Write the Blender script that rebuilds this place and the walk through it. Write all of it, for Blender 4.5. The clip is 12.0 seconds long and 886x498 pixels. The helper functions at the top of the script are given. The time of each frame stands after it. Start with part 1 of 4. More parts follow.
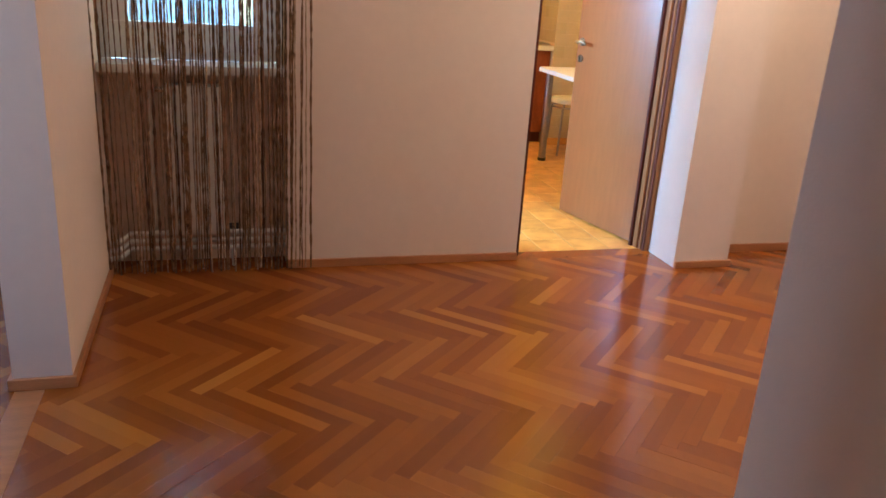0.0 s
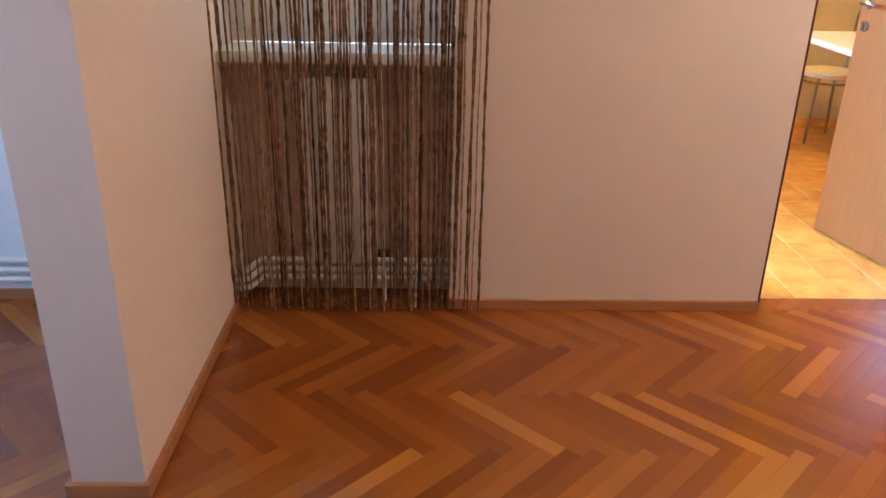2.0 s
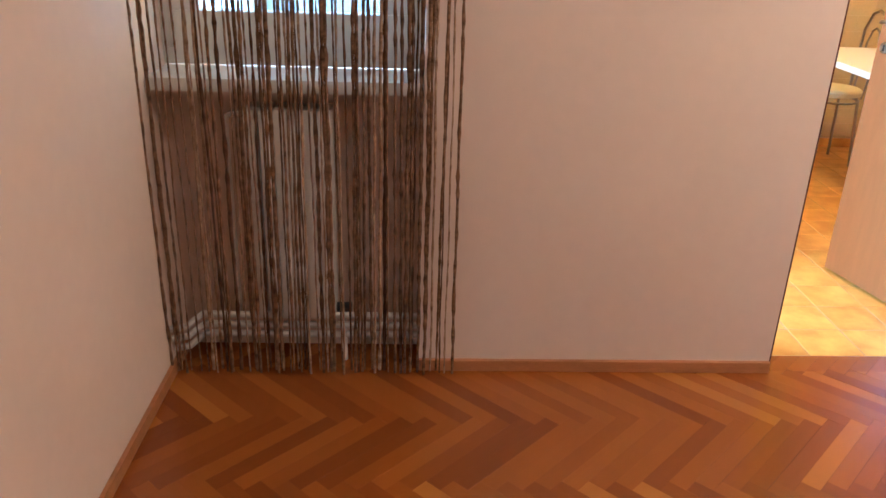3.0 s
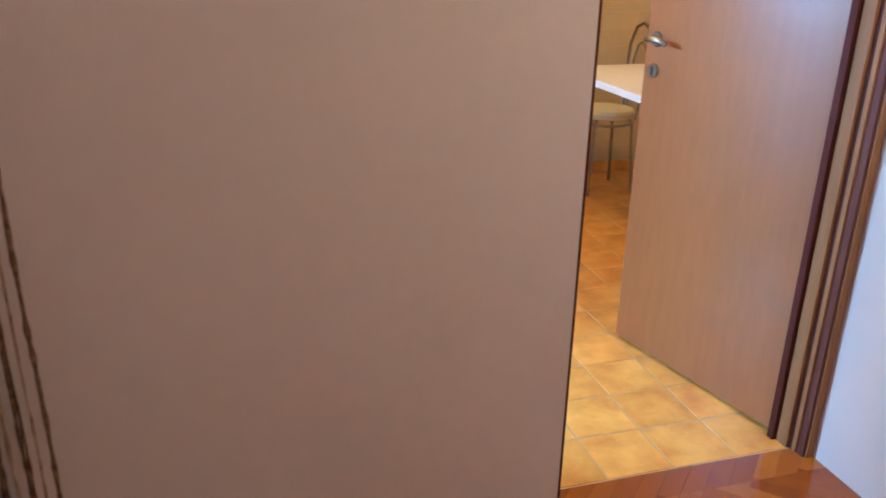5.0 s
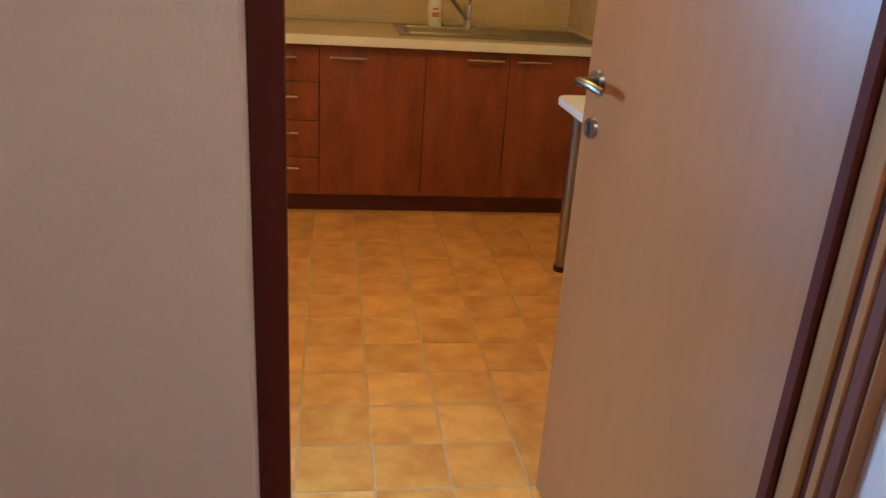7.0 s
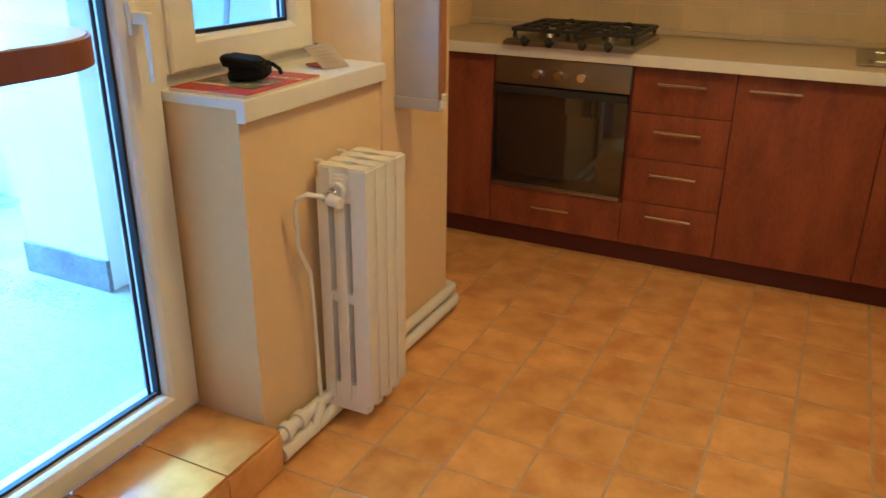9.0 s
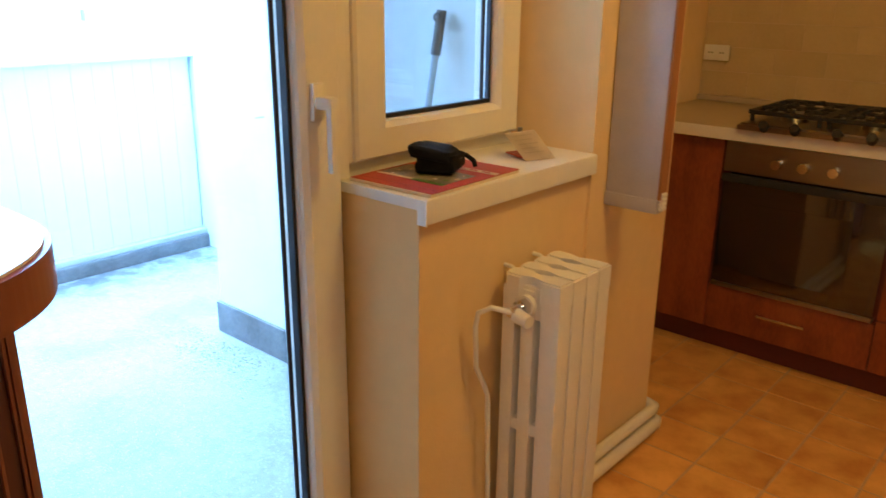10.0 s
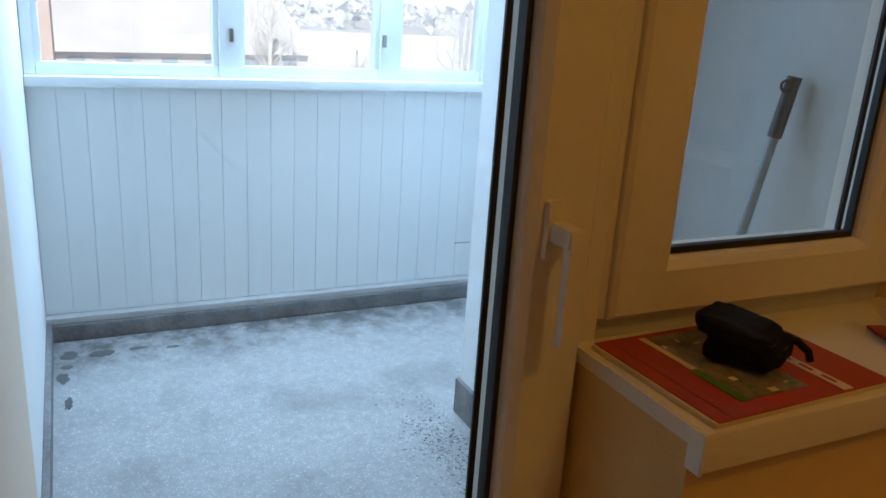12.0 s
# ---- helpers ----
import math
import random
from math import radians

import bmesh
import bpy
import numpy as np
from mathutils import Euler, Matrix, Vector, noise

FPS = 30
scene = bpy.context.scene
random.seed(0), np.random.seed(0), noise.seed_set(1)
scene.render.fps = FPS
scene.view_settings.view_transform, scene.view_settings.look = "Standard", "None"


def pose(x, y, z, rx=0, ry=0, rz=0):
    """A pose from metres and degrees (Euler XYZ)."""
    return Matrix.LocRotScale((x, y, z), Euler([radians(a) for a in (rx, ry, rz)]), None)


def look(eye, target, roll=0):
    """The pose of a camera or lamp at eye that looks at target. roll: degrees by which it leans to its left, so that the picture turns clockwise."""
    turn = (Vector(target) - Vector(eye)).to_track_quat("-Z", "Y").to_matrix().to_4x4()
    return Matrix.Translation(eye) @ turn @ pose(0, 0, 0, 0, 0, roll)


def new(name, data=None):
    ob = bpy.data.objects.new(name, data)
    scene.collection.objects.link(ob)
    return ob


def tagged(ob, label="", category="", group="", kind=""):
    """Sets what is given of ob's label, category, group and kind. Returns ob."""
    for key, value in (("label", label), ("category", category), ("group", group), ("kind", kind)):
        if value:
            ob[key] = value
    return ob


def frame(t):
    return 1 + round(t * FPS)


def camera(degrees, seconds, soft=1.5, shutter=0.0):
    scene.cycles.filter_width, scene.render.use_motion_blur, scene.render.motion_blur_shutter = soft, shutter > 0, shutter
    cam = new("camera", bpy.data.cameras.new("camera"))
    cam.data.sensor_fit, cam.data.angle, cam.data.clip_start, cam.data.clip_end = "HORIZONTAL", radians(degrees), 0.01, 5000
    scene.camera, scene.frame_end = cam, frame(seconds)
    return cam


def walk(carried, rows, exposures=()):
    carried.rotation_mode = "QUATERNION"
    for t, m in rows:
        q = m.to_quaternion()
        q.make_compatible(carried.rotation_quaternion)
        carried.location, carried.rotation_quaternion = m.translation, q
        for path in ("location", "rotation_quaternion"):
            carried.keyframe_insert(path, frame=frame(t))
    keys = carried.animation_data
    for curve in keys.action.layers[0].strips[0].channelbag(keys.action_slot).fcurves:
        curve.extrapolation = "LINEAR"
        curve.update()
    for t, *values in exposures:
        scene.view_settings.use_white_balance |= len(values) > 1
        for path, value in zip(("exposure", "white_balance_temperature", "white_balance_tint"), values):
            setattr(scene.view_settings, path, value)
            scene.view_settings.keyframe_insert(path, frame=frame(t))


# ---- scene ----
cam = camera(58.7, 12.0, shutter=0.15)
PATH = [
    (0, (-1.458, -3.593, 1.353), (-0.921, -1.779, 0.704), 3.7),
    (0.5, (-1.379, -3.374, 1.371), (-1.012, -1.536, 0.673), 2.7),
    (1, (-1.359, -3.111, 1.365), (-1.11, -1.263, 0.641), 1.4),
    (1.5, (-1.327, -2.888, 1.346), (-1.181, -1.053, 0.564), 1.7),
    (2, (-1.263, -2.639, 1.357), (-1.213, -0.798, 0.576), 1.2),
    (2.5, (-1.218, -2.474, 1.358), (-1.172, -0.63, 0.585), 2.3),
    (4.3, (-1.01, -1.627, 1.428), (-0.77, 0.185, 0.616), -0.2),
    (4.5, (-0.912, -1.603, 1.388), (-0.645, 0.216, 0.602), 0.6),
    (5, (-0.724, -1.418, 1.314), (-0.191, 0.368, 0.59), 1.1),
    (5.5, (-0.534, -1.236, 1.308), (0.185, 0.493, 0.606), 1.7),
    (6, (-0.309, -1.082, 1.308), (0.327, 0.683, 0.614), 2.0),
    (6.5, (-0.089, -0.939, 1.308), (0.36, 0.872, 0.589), 3.3),
    (8.3, (0.34, -0.232, 1.286), (0.026, 1.581, 0.502), 1.6),
    (8.5, (0.356, -0.184, 1.286), (-0.111, 1.588, 0.484), 1.1),
    (9, (0.324, -0.061, 1.28), (-0.486, 1.605, 0.526), 0.7),
    (9.5, (0.231, 0.088, 1.3), (-0.804, 1.648, 0.594), 0.9),
    (10, (0.157, 0.218, 1.305), (-1.095, 1.646, 0.677), 0.6),
    (10.5, (0.077, 0.381, 1.329), (-1.504, 1.476, 0.779), 1.4),
    (11, (0.022, 0.504, 1.339), (-1.687, 1.398, 0.81), 2.0),
    (11.5, (-0.108, 0.607, 1.335), (-1.81, 1.472, 0.741), 2.8),
    (12, (-0.255, 0.667, 1.347), (-1.97, 1.506, 0.751), 3.7),
]
walk(cam, [(t, look(eye, target, roll)) for t, eye, target, roll in PATH],
     [(0, 2.92, 5050, 10), (2.5, 3.32, 4950, 10), (4.5, 2.95, 4650, 10), (5.5, 2.23, 4580, 8), (6.5, 2.02, 4850, 10), (8.3, 2.48, 3750, 4), (9.0, 2.20, 4120, 7), (9.5, 2.05, 4450, 14),
      (10.0, 1.8, 5200, 14), (10.5, 1.4, 5800, 20), (11.0, 0.8, 6300, 20), (11.5, 0.35, 6700, 20), (12.0, -0.02, 6950, 20)])

# ---- light ----
world = bpy.data.worlds.new("sky")
scene.world = world
world.use_nodes = True
wn = world.node_tree.nodes
sky = wn.new("ShaderNodeTexSky")
sky.sky_type = "NISHITA"
sky.sun_disc = False
sky.sun_elevation = radians(39)
sky.sun_rotation = radians(110)
sky.air_density, sky.dust_density = 1.2, 0.8
wn["Background"].inputs[1].default_value = 0.10
world.node_tree.links.new(sky.outputs[0], wn["Background"].inputs[0])


def lamp(name, kind, m, energy, colour, size=0.0, size_y=0.0):
    d = bpy.data.lights.new(name, kind)
    d.energy, d.color = energy, colour
    if kind == "AREA":
        d.shape, d.size, d.size_y = "RECTANGLE", size, size_y
    if kind == "SUN":
        d.angle = size
    if kind == "POINT":
        d.shadow_soft_size = size
    ob = new(name, d)
    ob.matrix_world = m
    return ob


SUN = lamp("sun", "SUN", look((8, -3, 7), (0, 0, 0)), 5.0, (1.0, 0.97, 0.92), radians(6))
# daylight standing in the openings of the loggia and of the living room
lamp("loggia_daylight", "AREA", look((-3.40, 1.48, 1.87), (-2.45, 1.26, 0.45)), 68, (0.39, 0.68, 1.0), 1.80, 0.60).data.spread = radians(165)
lamp("living_daylight", "AREA", look((-5.52, -2.2, 1.6), (-1.5, -2.0, 1.0)), 2.6, (0.21, 0.53, 1.0), 2.1, 1.35)
lamp("kitchen_lamp", "POINT", pose(0.26, 1.52, 2.33), 9.4, (1.0, 0.61, 0.12), 0.09)
lamp("hall_lamp", "POINT", pose(0.84, -1.20, 2.40), 10.2, (1.0, 0.76, 0.48), 0.15)

# ---- materials ----


def mat(name, colour, rough=0.6, metal=0.0, vary=0.06, scale=4.0, bump=0.0, bump_scale=60.0, random_piece=0.0, spec=0.5, coat=0.0, stretch=(1, 1, 1), colour2=None, island=False, grain=0.4):
    m = bpy.data.materials.new(name)
    m.use_nodes = True
    nt = m.node_tree
    n, l = nt.nodes, nt.links
    p = n["Principled BSDF"]
    p.inputs["Roughness"].default_value = rough
    p.inputs["Metallic"].default_value = metal
    p.inputs["Specular IOR Level"].default_value = spec
    p.inputs["Coat Weight"].default_value = coat
    p.inputs["Coat Roughness"].default_value = 0.12
    tc = n.new("ShaderNodeTexCoord")
    mp = n.new("ShaderNodeMapping")
    mp.inputs["Scale"].default_value = stretch
    l.new(tc.outputs["Object"], mp.inputs[0])
    src = mp.outputs[0]
    if random_piece:
        off = n.new("ShaderNodeVectorMath")
        off.operation = "ADD"
        rnd = n.new("ShaderNodeNewGeometry").outputs["Random Per Island"] if island else n.new("ShaderNodeObjectInfo").outputs["Random"]
        mul = n.new("ShaderNodeMath")
        mul.operation = "MULTIPLY"
        mul.inputs[1].default_value = 37.0
        l.new(rnd, mul.inputs[0])
        l.new(src, off.inputs[0])
        l.new(mul.outputs[0], off.inputs[1])
        src = off.outputs[0]
    big = n.new("ShaderNodeTexNoise")
    big.inputs["Scale"].default_value = scale
    big.inputs["Detail"].default_value = 3
    l.new(src, big.inputs["Vector"])
    fine = n.new("ShaderNodeTexNoise")
    fine.inputs["Scale"].default_value = scale * 11
    fine.inputs["Detail"].default_value = 4
    l.new(src, fine.inputs["Vector"])
    add = n.new("ShaderNodeMath")
    add.operation = "MULTIPLY_ADD"
    add.inputs[1].default_value = 1 - grain
    l.new(big.outputs[0], add.inputs[0])
    half = n.new("ShaderNodeMath")
    half.operation = "MULTIPLY"
    half.inputs[1].default_value = grain
    l.new(fine.outputs[0], half.inputs[0])
    l.new(half.outputs[0], add.inputs[2])
    ramp = n.new("ShaderNodeValToRGB")
    ramp.color_ramp.elements[0].position, ramp.color_ramp.elements[1].position = 0.32, 0.68
    c2 = colour2 or colour
    ramp.color_ramp.elements[0].color = (*[c * (1 - vary) for c in colour], 1)
    ramp.color_ramp.elements[1].color = (*[min(1, c * (1 + vary)) for c in c2], 1)
    l.new(add.outputs[0], ramp.inputs[0])
    out = ramp.outputs[0]
    if random_piece:
        hsv = n.new("ShaderNodeHueSaturation")
        mr = n.new("ShaderNodeMapRange")
        mr.inputs["To Min"].default_value, mr.inputs["To Max"].default_value = 1 - random_piece, 1 + random_piece
        l.new(rnd, mr.inputs[0])
        l.new(mr.outputs[0], hsv.inputs["Value"])
        l.new(out, hsv.inputs["Color"])
        out = hsv.outputs[0]
    l.new(out, p.inputs["Base Color"])
    if bump:
        b = n.new("ShaderNodeBump")
        b.inputs["Strength"].default_value = bump
        b.inputs["Distance"].default_value = 0.002
        bn = n.new("ShaderNodeTexNoise")
        bn.inputs["Scale"].default_value = bump_scale
        bn.inputs["Detail"].default_value = 3
        l.new(mp.outputs[0], bn.inputs["Vector"])
        l.new(bn.outputs[0], b.inputs["Height"])
        l.new(b.outputs[0], p.inputs["Normal"])
    rr = n.new("ShaderNodeMapRange")
    rr.inputs["To Min"].default_value, rr.inputs["To Max"].default_value = rough * 0.85, min(1, rough * 1.15)
    l.new(big.outputs[0], rr.inputs[0])
    l.new(rr.outputs[0], p.inputs["Roughness"])
    return m


def parquet_mat(name, island):
    m = mat(name, (0.30, 0.076, 0.010), 0.15, vary=0.14, scale=2.2, bump=0.10, bump_scale=25, random_piece=0.06, coat=0.25, spec=0.45, stretch=(14, 1.2, 14), island=island)
    nt = m.node_tree
    n, l = nt.nodes, nt.links
    hsv = [x for x in n if x.bl_idname == "ShaderNodeHueSaturation"][0]
    ramp = [x for x in n if x.bl_idname == "ShaderNodeValToRGB"][0]
    rnd = n.new("ShaderNodeNewGeometry").outputs["Random Per Island"] if island else n.new("ShaderNodeObjectInfo").outputs["Random"]
    tone = n.new("ShaderNodeValToRGB")
    e = tone.color_ramp.elements
    e[0].position, e[0].color = 0.0, (0.185, 0.044, 0.004, 1)
    e[1].position, e[1].color = 1.0, (0.44, 0.160, 0.016, 1)
    for pos, col in ((0.2, (0.238, 0.060, 0.005, 1)), (0.6, (0.284, 0.080, 0.006, 1)), (0.86, (0.335, 0.104, 0.009, 1))):
        k = e.new(pos)
        k.color = col
    l.new(rnd, tone.inputs[0])
    mix = n.new("ShaderNodeMix")
    mix.data_type = "RGBA"
    mix.inputs[0].default_value = 0.72
    l.new(ramp.outputs[0], mix.inputs[6])
    l.new(tone.outputs[0], mix.inputs[7])
    l.new(mix.outputs[2], hsv.inputs["Color"])
    return m


PEACH = mat("peach_wall_paint", (0.73, 0.565, 0.44), 0.85, vary=0.03, scale=2.0, bump=0.25, bump_scale=220, spec=0.25)
WHITE_WALL = mat("white_wall_paint", (0.78, 0.76, 0.74), 0.85, vary=0.03, scale=2.0, bump=0.25, bump_scale=200, spec=0.25)
CREAM = mat("cream_wall_paint", (0.80, 0.59, 0.29), 0.8, vary=0.035, scale=2.5, bump=0.3, bump_scale=160, spec=0.25)
CEIL = mat("ceiling_white", (0.8, 0.78, 0.74), 0.9, vary=0.02)
PARQ = parquet_mat("oak_parquet", False)
PARQ_FAR = parquet_mat("oak_parquet_far", True)
SUBFLOOR = mat("parquet_joint", (0.13, 0.045, 0.012), 0.7, vary=0.2)
OAK = mat("oak_baseboard", (0.42, 0.17, 0.055), 0.4, vary=0.18, scale=5, stretch=(1, 6, 6), coat=0.2)
TILE = mat("terracotta_tile", (0.60, 0.268, 0.035), 0.30, vary=0.07, grain=0.12, scale=9, bump=0.15, bump_scale=30, random_piece=0.07, colour2=(0.76, 0.43, 0.085), spec=0.35)
TILE_FAR = mat("terracotta_tile_far", (0.60, 0.268, 0.035), 0.30, vary=0.07, grain=0.12, scale=9, bump=0.15, bump_scale=30, random_piece=0.07, colour2=(0.76, 0.43, 0.085), spec=0.35, island=True)
GROUT = mat("grey_grout", (0.55, 0.375, 0.195), 0.9, vary=0.15, scale=20)
WTILE = mat("cream_wall_tile", (0.58, 0.46, 0.26), 0.25, vary=0.06, scale=8, random_piece=0.05, bump=0.05, bump_scale=40)
WGROUT = mat("pale_grout", (0.66, 0.54, 0.335), 0.9)
PVC = mat("white_pvc", (0.80, 0.765, 0.69), 0.35, vary=0.03, scale=6)
RUBBER = mat("black_gasket", (0.015, 0.016, 0.02), 0.6)
CHERRY = mat("cherry_front", (0.200, 0.043, 0.004), 0.46, vary=0.18, scale=3.6, stretch=(3.5, 3.5, 1.0), coat=0.05, spec=0.35, colour2=(0.270, 0.070, 0.007))
CHERRY_DARK = mat("dark_cherry_plinth", (0.12, 0.022, 0.008), 0.45, vary=0.15, scale=4, stretch=(1, 5, 5))
WORKTOP = mat("speckled_worktop", (0.49, 0.405, 0.28), 0.4, vary=0.10, scale=24)
STEEL = mat("brushed_steel", (0.34, 0.315, 0.285), 0.32, 1.0, vary=0.06, scale=8, stretch=(1, 12, 12))
CHROME = mat("polished_chrome", (0.72, 0.70, 0.66), 0.15, 1.0, vary=0.03)
DARK_GLASS = mat("oven_black_glass", (0.012, 0.010, 0.009), 0.04, vary=0.1, spec=1.0, coat=1.0)
SATIN = mat("satin_nickel", (0.32, 0.30, 0.265), 0.28, 1.0, vary=0.08, scale=10)
POLE = mat("grey_painted_pole", (0.25, 0.27, 0.31), 0.4, vary=0.08, scale=10)
IRON = mat("black_cast_iron", (0.018, 0.017, 0.017), 0.6, vary=0.2, bump=0.2, bump_scale=120)
ENAMEL = mat("ivory_enamel", (0.82, 0.785, 0.70), 0.35, vary=0.04, scale=9, bump=0.08, bump_scale=40)
SHEEN_VENEER = mat("pale_door_veneer", (0.36, 0.133, 0.036), 0.33, vary=0.09, scale=5.0, stretch=(7, 7, 1.1), bump=0.06, bump_scale=90, spec=0.5)
WOOD_TAN = mat("tan_door_casing", (0.34, 0.145, 0.045), 0.55, vary=0.15, scale=4, stretch=(6, 6, 0.4), spec=0.25)
WOOD_DARK = mat("dark_wenge_frame", (0.075, 0.014, 0.007), 0.6, vary=0.2, scale=4, stretch=(6, 6, 0.4), spec=0.2)
WOOD_RED = mat("red_brown_moulding", (0.15, 0.048, 0.028), 0.55, vary=0.15, scale=4, stretch=(6, 6, 0.4), spec=0.25)
TABLE_WHITE = mat("white_laminate", (0.80, 0.76, 0.66), 0.35, vary=0.03)
CUSHION = mat("cream_vinyl", (0.70, 0.64, 0.40), 0.5, vary=0.08, scale=12, bump=0.2, bump_scale=60)
BLACK_CLOTH = mat("black_nylon", (0.008, 0.008, 0.009), 0.8, vary=0.4, scale=30, bump=0.4, bump_scale=300, spec=0.2)
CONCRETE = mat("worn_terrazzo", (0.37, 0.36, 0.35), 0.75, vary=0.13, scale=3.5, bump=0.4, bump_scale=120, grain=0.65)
cn, cl = CONCRETE.node_tree.nodes, CONCRETE.node_tree.links
stain = cn.new("ShaderNodeTexNoise")
stain.inputs["Scale"].default_value, stain.inputs["Detail"].default_value = 2.8, 8
stain_ramp = cn.new("ShaderNodeValToRGB")
stain_ramp.color_ramp.elements[0].position, stain_ramp.color_ramp.elements[1].position = 0.36, 0.50
stain_ramp.color_ramp.elements[0].color, stain_ramp.color_ramp.elements[1].color = (0.80, 0.795, 0.79, 1), (1, 1, 1, 1)
chips = cn.new("ShaderNodeTexVoronoi")
chips.inputs["Scale"].default_value = 100
chip_ramp = cn.new("ShaderNodeValToRGB")
chip_ramp.color_ramp.elements[0].position, chip_ramp.color_ramp.elements[1].position = 0.10, 0.30
chip_ramp.color_ramp.elements[0].color, chip_ramp.color_ramp.elements[1].color = (1.75, 1.75, 1.75, 1), (0.94, 0.94, 0.94, 1)
stain_mix, chip_mix = cn.new("ShaderNodeMix"), cn.new("ShaderNodeMix")
for q in (stain_mix, chip_mix):
    q.data_type, q.blend_type = "RGBA", "MULTIPLY"
    q.inputs[0].default_value = 1.0
base_ramp = [q for q in cn if q.bl_idname == "ShaderNodeValToRGB"][0]
co = [q for q in cn if q.bl_idname == "ShaderNodeTexCoord"][0].outputs["Object"]
cl.new(co, stain.inputs["Vector"])
cl.new(co, chips.inputs["Vector"])
cl.new(stain.outputs[0], stain_ramp.inputs[0])
cl.new(chips.outputs["Distance"], chip_ramp.inputs[0])
cl.new(base_ramp.outputs[0], stain_mix.inputs[6])
cl.new(stain_ramp.outputs[0], stain_mix.inputs[7])
cl.new(stain_mix.outputs[2], chip_mix.inputs[6])
cl.new(chip_ramp.outputs[0], chip_mix.inputs[7])
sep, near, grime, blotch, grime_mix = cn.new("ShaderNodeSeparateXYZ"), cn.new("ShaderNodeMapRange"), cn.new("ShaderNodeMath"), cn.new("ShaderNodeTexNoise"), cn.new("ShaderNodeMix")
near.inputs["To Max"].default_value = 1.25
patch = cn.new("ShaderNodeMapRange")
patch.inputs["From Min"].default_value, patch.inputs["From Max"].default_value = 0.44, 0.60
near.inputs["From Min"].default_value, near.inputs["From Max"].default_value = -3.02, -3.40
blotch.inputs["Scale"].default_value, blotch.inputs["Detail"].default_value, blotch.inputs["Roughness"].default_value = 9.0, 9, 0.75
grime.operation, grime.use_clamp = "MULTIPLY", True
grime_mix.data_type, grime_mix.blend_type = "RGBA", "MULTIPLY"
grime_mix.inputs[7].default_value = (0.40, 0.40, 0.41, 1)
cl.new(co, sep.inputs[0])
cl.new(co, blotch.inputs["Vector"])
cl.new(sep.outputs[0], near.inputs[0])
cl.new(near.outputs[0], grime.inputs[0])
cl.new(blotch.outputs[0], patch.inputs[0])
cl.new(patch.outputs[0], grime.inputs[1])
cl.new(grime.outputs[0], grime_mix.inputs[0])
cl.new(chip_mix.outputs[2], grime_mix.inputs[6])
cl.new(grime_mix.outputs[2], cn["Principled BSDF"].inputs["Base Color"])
PLINTH_GREY = mat("grey_cement_skirting", (0.19, 0.187, 0.185), 0.85, vary=0.45, scale=7, bump=0.4, bump_scale=60)
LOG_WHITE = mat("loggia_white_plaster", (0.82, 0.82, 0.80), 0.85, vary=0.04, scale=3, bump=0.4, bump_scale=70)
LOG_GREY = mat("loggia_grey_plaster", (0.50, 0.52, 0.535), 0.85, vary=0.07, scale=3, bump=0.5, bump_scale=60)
DAMP = mat("damp_cement", (0.10, 0.098, 0.096), 0.6, vary=0.3, scale=14, bump=0.5, bump_scale=90)
BOARD_WHITE = mat("white_pvc_cladding", (0.82, 0.83, 0.82), 0.45, vary=0.03, scale=4)
GREY_CLOTH = mat("lilac_grey_fabric", (0.46, 0.43, 0.44), 0.85, vary=0.06, scale=20, bump=0.3, bump_scale=300)


def glass_mat(name):
    m = bpy.data.materials.new(name)
    m.use_nodes = True
    nt = m.node_tree
    n, l = nt.nodes, nt.links
    n.remove(n["Principled BSDF"])
    tr, gl, fr, mx = n.new("ShaderNodeBsdfTransparent"), n.new("ShaderNodeBsdfGlossy"), n.new("ShaderNodeLayerWeight"), n.new("ShaderNodeMixShader")
    gl.inputs["Roughness"].default_value = 0.02
    tr.inputs["Color"].default_value = (0.95, 0.975, 0.98, 1)
    pw, ma = n.new("ShaderNodeMath"), n.new("ShaderNodeMath")
    pw.operation, ma.operation = "POWER", "MULTIPLY_ADD"
    pw.inputs[1].default_value = 4.0
    ma.inputs[1].default_value, ma.inputs[2].default_value = 0.7, 0.05
    l.new(fr.outputs["Facing"], pw.inputs[0])
    l.new(pw.outputs[0], ma.inputs[0])
    l.new(ma.outputs[0], mx.inputs[0])
    l.new(tr.outputs[0], mx.inputs[1])
    l.new(gl.outputs[0], mx.inputs[2])
    l.new(mx.outputs[0], n["Material Output"].inputs[0])
    return m


GLASS = glass_mat("clear_window_glass")

# ---- building helpers ----


def box_bm(lo, hi, bevel=0.0, bm=None):
    bm = bm or bmesh.new()
    c = [(a + b) / 2 for a, b in zip(lo, hi)]
    s = [abs(b - a) for a, b in zip(lo, hi)]
    r = bmesh.ops.create_cube(bm, size=1, matrix=Matrix.Translation(c) @ Matrix.Diagonal((*s, 1)))
    if bevel:
        vs = r["verts"]
        es = list({e for v in vs for e in v.link_edges})
        bmesh.ops.bevel(bm, geom=es, offset=bevel, segments=2, affect="EDGES", profile=0.7)
    return bm


def cyl_bm(a, b, r, r2=None, seg=16, bm=None):
    bm = bm or bmesh.new()
    a, b = Vector(a), Vector(b)
    d = b - a
    q = d.to_track_quat("Z", "Y").to_matrix().to_4x4()
    bmesh.ops.create_cone(bm, cap_ends=True, segments=seg, radius1=r, radius2=r if r2 is None else r2, depth=d.length, matrix=Matrix.Translation((a + b) / 2) @ q)
    return bm


